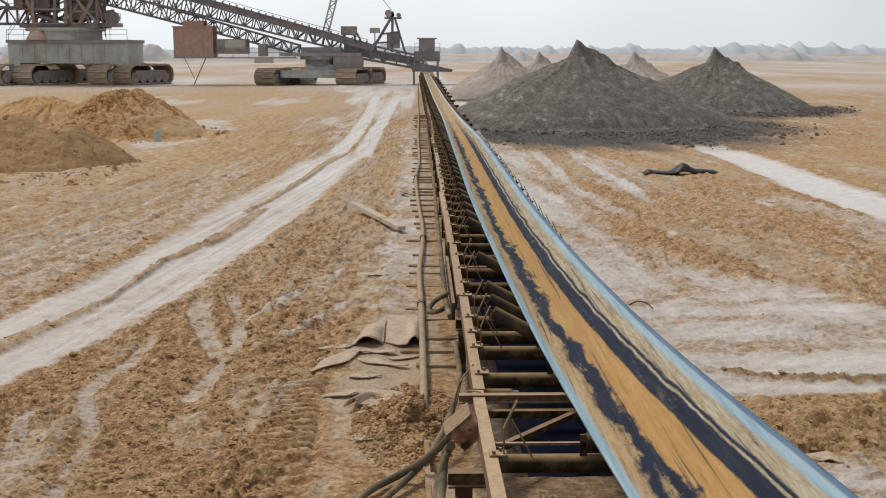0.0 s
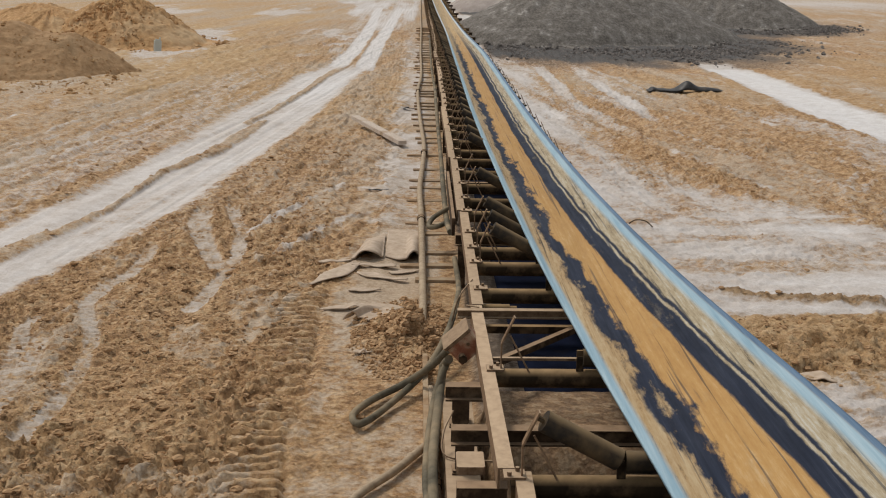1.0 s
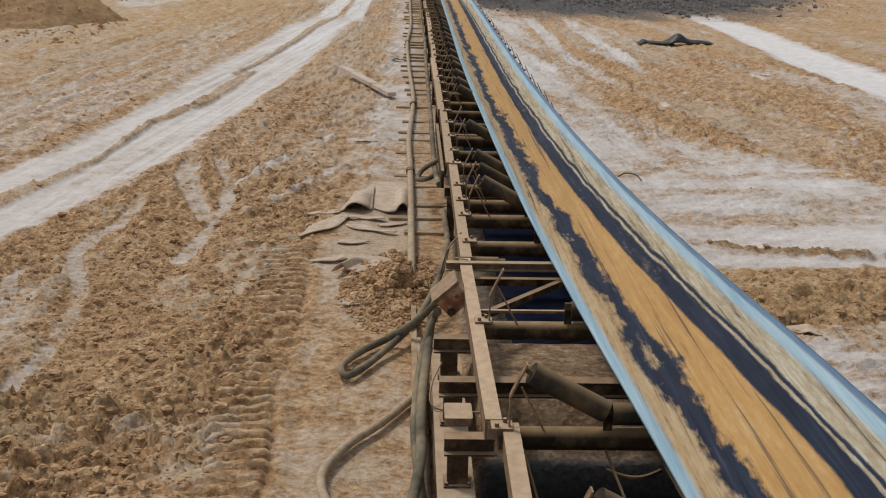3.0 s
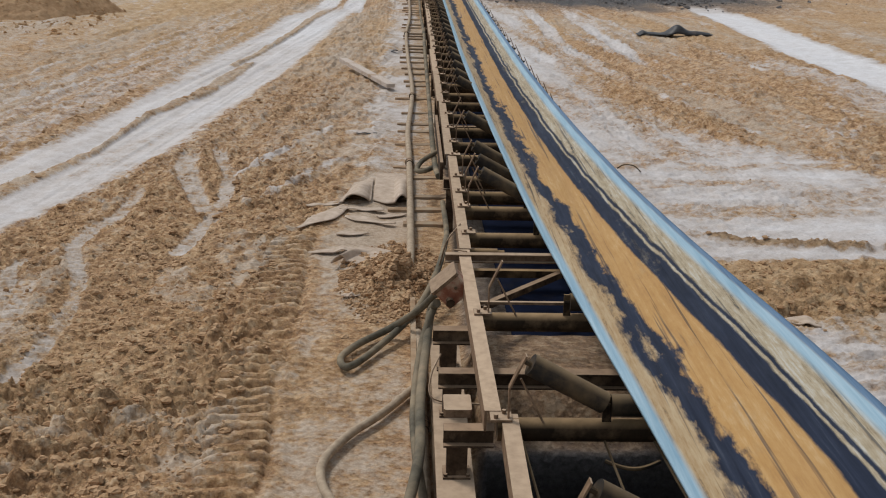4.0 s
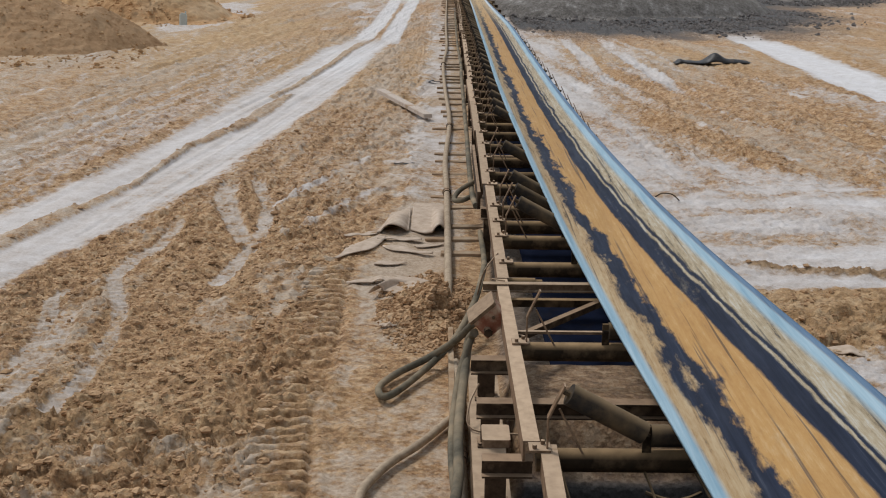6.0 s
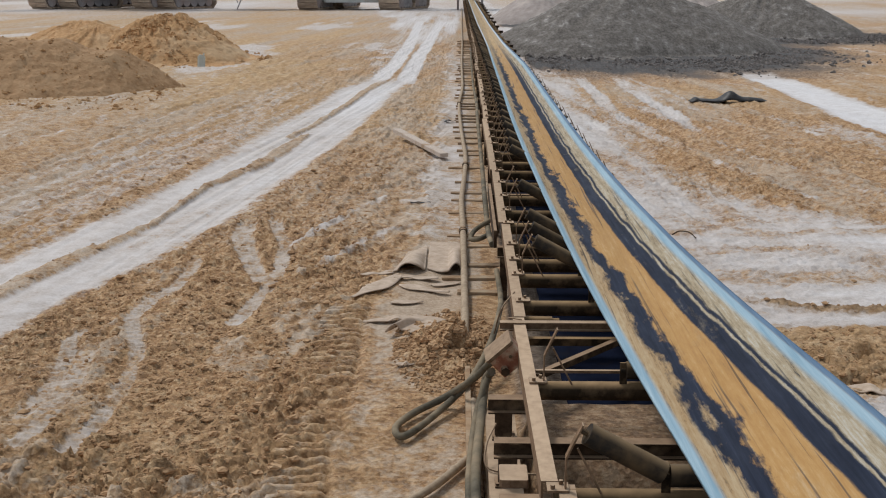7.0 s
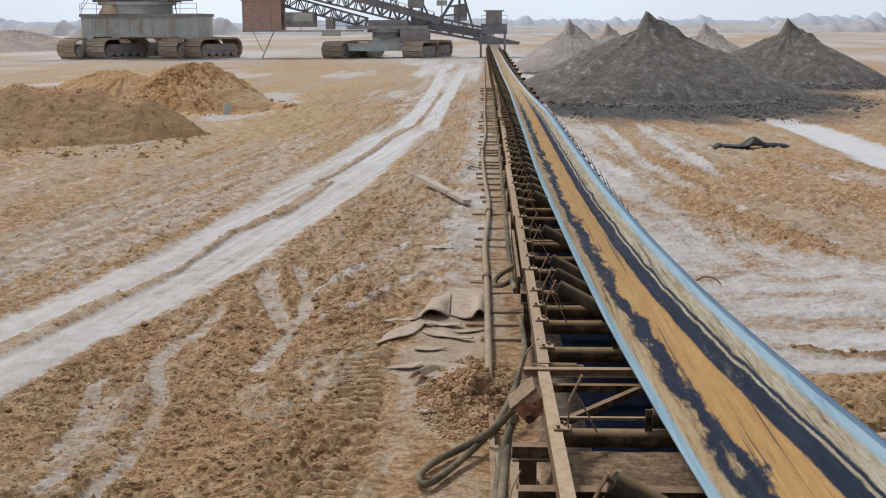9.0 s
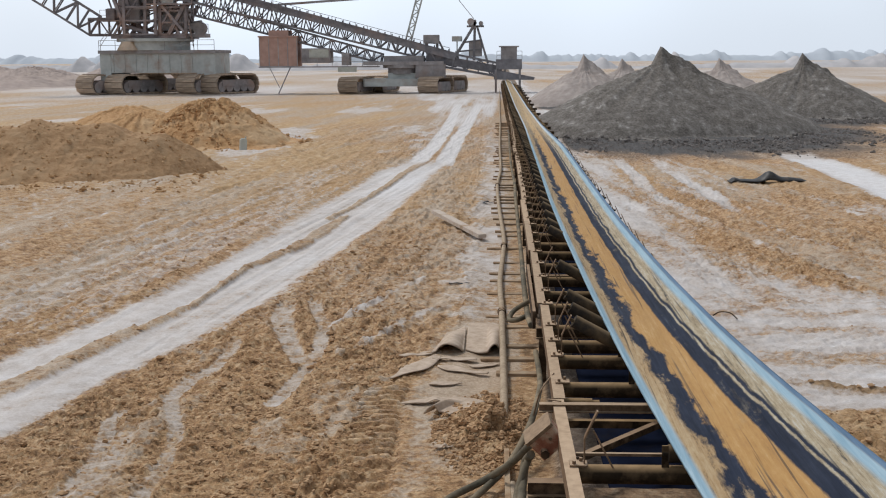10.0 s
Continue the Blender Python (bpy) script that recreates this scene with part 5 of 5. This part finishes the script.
# ---- bucket wheel excavator and belt wagon, far off ----
def lattice(g, p0, p1, w, h, bays, r, taper=1.0):
    """Box girder of chords, posts and diagonals from p0 to p1; the points are the middle of the lower chords."""
    p0, p1 = Vector(p0), Vector(p1)
    d = (p1 - p0).normalized()
    side = d.cross(Vector((0, 0, 1)))
    side = (side if side.length > 0.05 else Vector((1, 0, 0))).normalized()
    up = side.cross(d)
    ring = []
    for i in range(bays + 1):
        t = i / bays
        c, k = p0.lerp(p1, t), 1 + (taper - 1) * t
        ring.append([c + side * sx * w / 2 * k + up * z * h * k for sx, z in ((-1, 0), (1, 0), (1, 1), (-1, 1))])
    for c in range(4):
        g.bar(ring[0][c], ring[-1][c], 2 * r, 2 * r)
    for i in range(bays + 1):
        for c in range(4):
            g.bar(ring[i][c], ring[i][(c + 1) % 4], 1.2 * r, 1.2 * r)
    for i in range(bays):
        a, b = (0, 3) if i % 2 else (3, 0)
        g.bar(ring[i][a], ring[i + 1][b], 1.2 * r, 1.2 * r)
        a, b = (1, 2) if i % 2 else (2, 1)
        g.bar(ring[i][a], ring[i + 1][b], 1.2 * r, 1.2 * r)
        g.bar(ring[i][0], ring[i + 1][1], r, r)
    return g


def handrail(g, pts, h=1.0, r=0.03, step=1.5):
    for a, b in zip(pts, pts[1:]):
        a, b = Vector(a), Vector(b)
        k = max(1, int((b - a).length / step))
        for i in range(k + 1):
            p = a.lerp(b, i / k)
            g.rod(p, p + Vector((0, 0, h)), r, 4)
        for z in (0.5 * h, h):
            g.rod(a + Vector((0, 0, z)), b + Vector((0, 0, z)), r, 4)
    return g


def crawler_shoes(parent, length, width, height):
    """The belt of shoes round a crawler, each a plate with a cleat."""
    r = height / 2
    g = Geo().box(-width / 2, width / 2, -0.24, 0.24, -0.08, 0.06).box(-width / 2, width / 2, -0.06, 0.06, 0.06, 0.11)
    me = g.mesh("shoe", TRACKS)
    flat = length - 2 * r
    total = 2 * flat + 2 * math.pi * r
    n = round(total / 0.52)
    for i in range(n):
        q = i * total / n
        if q < flat:
            y, z, a = -flat / 2 + q, height, 0
        elif q < flat + math.pi * r:
            k = (q - flat) / r
            y, z, a = flat / 2 + r * math.sin(k), r + r * math.cos(k), -k
        elif q < 2 * flat + math.pi * r:
            y, z, a = flat / 2 - (q - flat - math.pi * r), 0.08, math.pi
        else:
            k = (q - 2 * flat - math.pi * r) / r
            y, z, a = -flat / 2 - r * math.sin(k), r - r * math.cos(k), math.pi - k
        part("shoe", me, TRACKS, parent, at=pose(0, y, max(z, 0.11), math.degrees(a), 0, 0))


def crawler_frame(length, width, height):
    g = Geo()
    r = height / 2
    for i in range(5):
        y = -length / 2 + r + (length - 2 * r) * i / 4
        g.rod((-width * 0.42, y, r * 0.75), (width * 0.42, y, r * 0.75), r * 0.55, 14)
    g.box(-width * 0.45, width * 0.45, -length / 2 + r, length / 2 - r, r * 0.8, r * 1.45)
    return g


def crawler(parent, x, y, turn, length=6.6, width=2.5, height=1.95):
    c = part("crawler", crawler_frame(length, width, height), MACHINE, parent, at=pose(x, y, 0.0, 0, 0, turn))
    crawler_shoes(c, length, width, height)


def excavator():
    ex = thing("bucket_wheel_excavator", "haze-paled grey-green bucket wheel excavator standing on clay crawlers", "excavator", at=(-35.0, 118.0, 0.0))
    # positions are from the machine's foot
    for x, y in ((-5.4, -1.3), (-2.4, -1.3), (4.85, -1.1), (7.2, -1.1), (-2.0, 6.4), (3.2, 6.6)):
        crawler(ex, x, y, -30, 6.2, 2.5, 1.95)
    g = Geo().box(-5.3, 5.6, -3.0, 3.4, 2.15, 4.1, bevel=0.2).box(-5.5, -4.4, -3.05, 3.0, 1.2, 4.2).box(4.4, 6.3, -3.1, 3.2, 1.9, 4.3)
    for k in range(8):
        g.box(-4.2 + k * 1.15, -4.1 + k * 1.15, -3.08, -3.0, 2.25, 4.05)
    part("undercarriage_frame", g, GREYGREEN, ex, "faded grey-green box frame streaked with rust")
    part("deck", handrail(Geo().box(-5.6, 6.4, -3.3, 3.6, 4.1, 4.42), [(-5.5, -3.2, 4.42), (6.3, -3.2, 4.42)]), MACHINE, ex)
    part("slewing_ring", Geo().rod((-0.6, 0, 4.42), (-0.6, 0, 5.3), 3.5, 40).rod((-0.6, 0, 5.3), (-0.6, 0, 5.6), 3.9, 40), GREYGREEN, ex, smooth=True)
    part("hopper", Geo().tube([(-2.5, -2.9, 4.42), (-2.5, -2.9, 5.3)], 1.2, 12, 0.7), TRACKS, ex, smooth=True)
    # superstructure
    g = Geo()
    g.box(-4.4, 3.3, -2.6, 2.6, 5.6, 6.0)
    lattice(g, (-4.0, 0, 6.0), (-4.6, 0, 15.5), 2.2, 2.2, 7, 0.12)
    lattice(g, (-1.2, 0, 6.0), (-1.0, 0, 15.5), 3.2, 3.2, 7, 0.14)
    lattice(g, (2.0, 0, 6.0), (2.2, 0, 13.0), 2.6, 2.6, 6, 0.14)
    part("tower", g, RUSTY, ex, "dark rust-stained steel tower")
    for i, (xa, za, xb, zb) in enumerate(((-4.0, 6.0, 0.0, 11.5), (3.2, 6.2, -0.8, 11.0), (-2.6, 6.0, -4.6, 11.5), (1.6, 6.0, 3.4, 9.0), (-4.6, 8.5, 3.2, 8.7), (-4.6, 10.6, 3.4, 10.5), (-0.9, 6.0, -0.5, 12.0), (-3.4, 7.0, -0.6, 6.2), (0.4, 6.2, 3.0, 10.4), (2.6, 6.0, 0.8, 9.6), (-4.4, 12.5, 3.4, 12.4), (-2.4, 8.6, -3.8, 12.4))):
        w = 0.2 + 0.05 * (i % 4)
        for y in (-2.85 + 0.043 * i, 2.2 + 0.043 * i):
            part("brace", Geo().bar((xa, y, za), (xb, y, zb), w, w), RUSTY, ex)
    dice = random.Random(21)
    for i in range(46):
        xa, za = dice.uniform(-5.0, 3.6), dice.uniform(6.0, 12.5)
        xb, zb = xa + dice.uniform(-2.2, 2.2), za + dice.uniform(-1.8, 2.2)
        y = dice.uniform(-2.6, 2.4)
        w = dice.uniform(0.09, 0.2)
        part("strut", Geo().bar((xa, y, za), (min(max(xb, -5.2), 3.8), y + dice.uniform(-0.6, 0.6), max(zb, 6.0)), w, w), RUSTY, ex)
    for x0, x1, z, y in ((-5.2, -2.2, 7.3, -3.2), (-0.4, 4.2, 8.9, -3.3), (-3.0, 1.2, 10.9, -3.25), (2.4, 5.6, 10.1, -3.15)):
        part("platform", handrail(Geo().box(x0, x1, y, y + 1.1, z, z + 0.12), [(x0, y, z + 0.12), (x1, y, z + 0.12)], 1.0), RUSTY, ex)
    for x, y, z, a, b, c in ((-4.7, -3.0, 7.45, 0.9, 0.7, 1.1), (1.0, -3.1, 9.05, 1.3, 0.8, 0.9), (3.2, -3.0, 9.05, 0.6, 0.6, 1.3), (-2.2, -3.0, 11.05, 1.2, 0.8, 0.8)):
        part("equipment_box", Geo().box(x, x + a, y, y + b, z, z + c, bevel=0.05), GREYGREEN if a > 1 else RUSTY, ex)
    part("tower_ladder", handrail(Geo(), [(4.2, -3.1, 4.4), (3.4, -3.1, 8.9)], 0.5, 0.04, 0.4), RUSTY, ex)
    g = Geo().box(-3.8, -1.6, -1.8, 1.8, 7.2, 9.6, bevel=0.1).box(0.2, 2.9, -1.9, 1.9, 6.4, 8.6, bevel=0.1).box(-1.4, 0.4, -1.6, 1.6, 9.2, 11.4, bevel=0.1)
    part("machine_house", g, MACHINE, ex)
    g = Geo().rod((3.2, -1.0, 6.7), (4.6, -1.0, 6.9), 0.55, 16).box(3.0, 4.9, -1.8, 1.0, 5.7, 6.1).rod((4.4, -1.6, 6.6), (4.4, -0.6, 6.6), 0.65, 16)
    part("winch", handrail(g, [(3.0, -1.8, 6.1), (5.4, -1.8, 6.1)], 0.9), MACHINE, ex)
    part("bucket_boom", lattice(Geo(), (-4.2, -0.5, 6.0), (-7.0, -1.4, 6.0), 2.4, 1.6, 3, 0.11), RUSTY, ex)
    part("bucket_boom_outer", lattice(Geo(), (-7.0, -1.4, 6.0), (-16.5, -4.5, 12.6), 2.2, 2.2, 9, 0.11), GIRDER, ex)
    part("guy_rope", Geo().rod((-4.6, 0, 15.5), (-15, -4, 13.8), 0.06, 6), MACHINE, ex)
    part("ladder", handrail(Geo(), [(-5.4, -3.0, 4.4), (-4.2, -3.0, 6.0)], 0.9), MACHINE, ex)


def belt_wagon():
    bw = thing("belt_wagon", "haze-paled steel belt wagon with a long inclined lattice bridge", "belt wagon", at=(-10.0, 116.0, 0.0))
    for x, y in ((-4.4, -0.6), (3.6, -1.0), (-2.4, 4.4), (4.9, 4.0)):
        crawler(bw, x, y, -18, 4.6, 2.1, 1.55)
    part("undercarriage_frame", Geo().box(-3.6, 3.8, -2.2, 2.4, 0.7, 1.45, bevel=0.2).box(-1.2, 1.6, -1.2, 1.2, 1.45, 2.0), GREYGREEN, bw, "grey-green undercarriage frame")
    part("slewing_ring", Geo().rod((0.2, 0, 1.9), (0.2, 0, 2.5), 1.5, 28).rod((0.2, 0, 2.5), (0.2, 0, 2.8), 2.0, 28), MACHINE, bw, smooth=True)
    part("deck", Geo().box(-3.6, 4.4, -1.9, 1.9, 2.8, 3.15), MACHINE, bw)
    # receiving bridge: from high on the excavator's side down to the loading chute
    part("bridge", lattice(Geo(), (-22.0, 0.0, 9.4), (5.6, 0.0, 2.6), 2.2, 1.75, 32, 0.09, 0.55), GIRDER, bw, "inclined lattice bridge carrying a belt")
    part("bridge_belt", Geo().bar((-22.0, 0, 11.1), (5.6, 0, 3.6), 1.9, 0.72), GIRDER, bw)
    g = Geo()
    for i in range(40):
        p = Vector((-22.0, -1.0, 11.25)).lerp(Vector((5.6, -0.7, 3.75)), i / 39)
        g.bar(p, p + Vector((0, 0, 0.4)), 0.12, 0.12)
    handrail(g, [(-22, -1.25, 11.0), (5.0, -1.0, 3.7)], 0.75, 0.035, 1.2)
    part("walkway_rail", g, GIRDER, bw)
    part("lower_truss", lattice(Geo(), (-21.0, 0.0, 7.9), (-2.0, 0.0, 3.0), 1.8, 1.3, 22, 0.085, 0.7), GIRDER, bw)
    part("discharge_boom", lattice(Geo().bar((2.6, 0, 3.6), (10.2, 0, 2.2), 1.5, 0.8), (2.6, 0, 2.9), (10.4, 0, 1.5), 1.8, 1.5, 6, 0.1, 0.85), GIRDER, bw)
    # cabins hung under the bridge
    part("transformer_cabin", Geo().box(-14.1, -10.3, -1.4, 1.6, 2.72, 5.6, bevel=0.06).prism([(-14.2, -1.5), (-10.2, -1.5), (-10.2, 1.7), (-14.2, 1.7)], 5.6, 5.75).box(-13.2, -11.2, -1.0, 1.2, 5.75, 6.3), RUSTCABIN, bw, "rust-brown clad cabin")
    g = Geo()
    for k in range(5):
        g.box(-14.12 + k * 0.95, -14.04 + k * 0.95, -1.43, -1.4, 2.75, 5.58)
    part("cabin_frame", g.bar((-14.1, -1.42, 2.72), (-10.3, -1.42, 2.72), 0.1, 0.1), MACHINE, bw)
    part("container", Geo().box(-9.9, -7.0, -1.2, 1.2, 3.05, 4.5, bevel=0.05), MACHINE, bw)
    part("sign_panel", Geo().box(-9.1, -7.15, -1.235, -1.2, 3.55, 4.4), PALEBOX, bw, "pale painted panel")
    part("walkway", handrail(Geo().box(-14.2, -2.0, -1.5, -1.3, 2.6, 2.72), [(-9.8, -1.45, 2.72), (-2.2, -1.45, 2.72)], 0.9), MACHINE, bw)
    part("switch_cabinet", Geo().box(-5.9, -5.1, -0.8, 0.8, 2.8, 4.0, bevel=0.05), MACHINE, bw)
    part("prop", Geo().bar((-11.0, -1.2, 2.7), (-12.3, -1.2, 0.0), 0.1, 0.1), MACHINE, bw)
    part("prop", Geo().bar((-13.2, -1.1, 2.7), (-12.2, -1.1, 0.6), 0.06, 0.06), MACHINE, bw)
    part("name_board", Geo().box(-6.2, -4.3, -1.56, -1.5, 2.15, 2.62), PALEBOX, bw, "pale blank board")
    # mast, counterweight and towers on the bridge
    part("mast", lattice(Geo(), (1.0, 0, 4.9), (3.1, 0, 12.6), 0.55, 0.55, 12, 0.06), GREYGREEN, bw, "slim grey lattice mast")
    part("stay_boom", Geo().bar((-14.5, 0.4, 8.75), (-3.2, 0.4, 9.45), 0.22, 0.22), MACHINE, bw)
    part("guy_rope", Geo().rod((3.1, 0, 12.6), (7.4, 0, 7.3), 0.035, 5).rod((-20, 0, 12.5), (3.1, 0, 12.6), 0.03, 5), MACHINE, bw)
    part("counterweight", Geo().box(2.35, 3.9, -0.9, 0.9, 4.9, 5.75, bevel=0.08).bar((2.6, 0, 4.0), (2.6, 0, 4.9), 0.25, 0.25).bar((3.7, 0, 3.8), (3.7, 0, 4.9), 0.25, 0.25).bar((3.9, 0, 5.1), (4.3, 0, 4.3), 0.2, 0.2), MACHINE, bw)
    g = Geo()
    for s in (-0.8, 0.8):
        g.bar((5.4, s, 3.4), (7.6, s, 7.0), 0.22, 0.22).bar((7.4, s, 3.2), (7.5, s, 7.2), 0.22, 0.22).bar((8.8, s, 2.9), (7.7, s, 6.6), 0.2, 0.2).bar((5.8, s, 4.1), (8.2, s, 4.3), 0.15, 0.15).bar((6.4, s, 5.0), (8.0, s, 5.2), 0.15, 0.15)
    g.box(6.7, 8.4, -0.9, 0.9, 6.5, 6.65)
    part("winch_tower", g, GIRDER, bw)
    part("winch_tank", Geo().box(6.9, 8.2, -0.7, 0.7, 3.6, 5.1, bevel=0.1), MACHINE, bw)
    part("winch_drum", Geo().rod((7.1, -0.9, 7.0), (7.1, 0.9, 7.0), 0.36, 14), MACHINE, bw, smooth=True)
    part("winch_drum", Geo().rod((8.1, -0.9, 6.85), (8.1, 0.9, 6.85), 0.22, 12), MACHINE, bw, smooth=True)
    part("control_box", Geo().box(5.2, 6.2, -0.6, 0.6, 5.1, 5.6, bevel=0.05).bar((5.7, 0, 3.6), (5.7, 0, 5.1), 0.12, 0.12), GREYGREEN, bw)
    g = Geo().box(-1.6, 2.4, -1.3, 1.3, 3.15, 3.7, bevel=0.1).rod((3.0, -1.4, 2.3), (3.0, 1.4, 2.3), 0.8, 16).box(1.6, 4.6, -1.8, -1.2, 1.5, 2.9, bevel=0.1)
    part("drive_unit", g, MACHINE, bw)
    # driver's cab and chute above the conveyor's tail
    g = Geo().box(10.1, 11.7, -0.9, 0.9, 3.3, 4.5, bevel=0.06).box(9.9, 11.9, -1.1, 1.1, 4.5, 4.62)
    part("operator_cab", handrail(g, [(9.7, -1.1, 3.3), (12.2, -1.1, 3.3)], 0.8), MACHINE, bw)
    g = Geo().prism([(9.6, -1.1), (12.2, -1.1), (12.2, 1.1), (9.6, 1.1)], 2.3, 3.3)
    g.add([(9.4, -1.0, 2.3), (13.5, -0.9, 1.5), (13.5, 0.9, 1.5), (9.4, 1.0, 2.3), (9.4, -1.0, 1.3), (13.4, -0.9, 1.25), (13.4, 0.9, 1.25), (9.4, 1.0, 1.3)], [(0, 1, 2, 3), (7, 6, 5, 4), (0, 4, 5, 1), (1, 5, 6, 2), (2, 6, 7, 3), (3, 7, 4, 0)])
    part("loading_chute", g, GIRDER, bw)
    for x in (9.6, 12.0):
        for y in (-1.0, 1.0):
            part("chute_leg", Geo().bar((x, y, 0.0), (x, y, 2.3), 0.2, 0.2), MACHINE, bw)


excavator()
belt_wagon()


# ---- distance ----
def far_ridge(name, label, dist, half_width, h, seed, mat, cones):
    """A broken skyline of spoil cones or woods, one mesh, standing far off."""
    n, k = 1600, 8
    x = np.linspace(-half_width, half_width, n)
    base = h * (0.55 + 0.9 * fbm(x + 100 * seed, x * 0 + seed, 0.03, 6, 0.7))
    r2 = random.Random(seed)
    for c in range(cones):
        cx, ch, cw = r2.uniform(-half_width, half_width), h * r2.uniform(0.7, 1.5) * (1 if h < 6 else 0.8), r2.uniform(4, 9) * (1 if h < 6 else 1.8)
        base = np.maximum(base, ch * np.clip(1 - np.abs(x - cx) / cw, 0, 1) ** 0.9)
    base = base * (1 + 0.5 * fbm(x + 50 * seed, x * 0, 0.35, 4, 0.7))
    v = np.linspace(0, 1, k)
    X, V = np.meshgrid(x, v)
    crest = base[None, :] * np.sin(math.pi * V) ** 0.8
    Y = dist + (V - 0.5) * h * 5 + 6 * fbm(X + 9 * seed, V * 3, 0.05, 3)
    ob = sheet(name, X, Y, crest - 0.6, mat)
    return tagged(ob, label, "backdrop", kind="structure")


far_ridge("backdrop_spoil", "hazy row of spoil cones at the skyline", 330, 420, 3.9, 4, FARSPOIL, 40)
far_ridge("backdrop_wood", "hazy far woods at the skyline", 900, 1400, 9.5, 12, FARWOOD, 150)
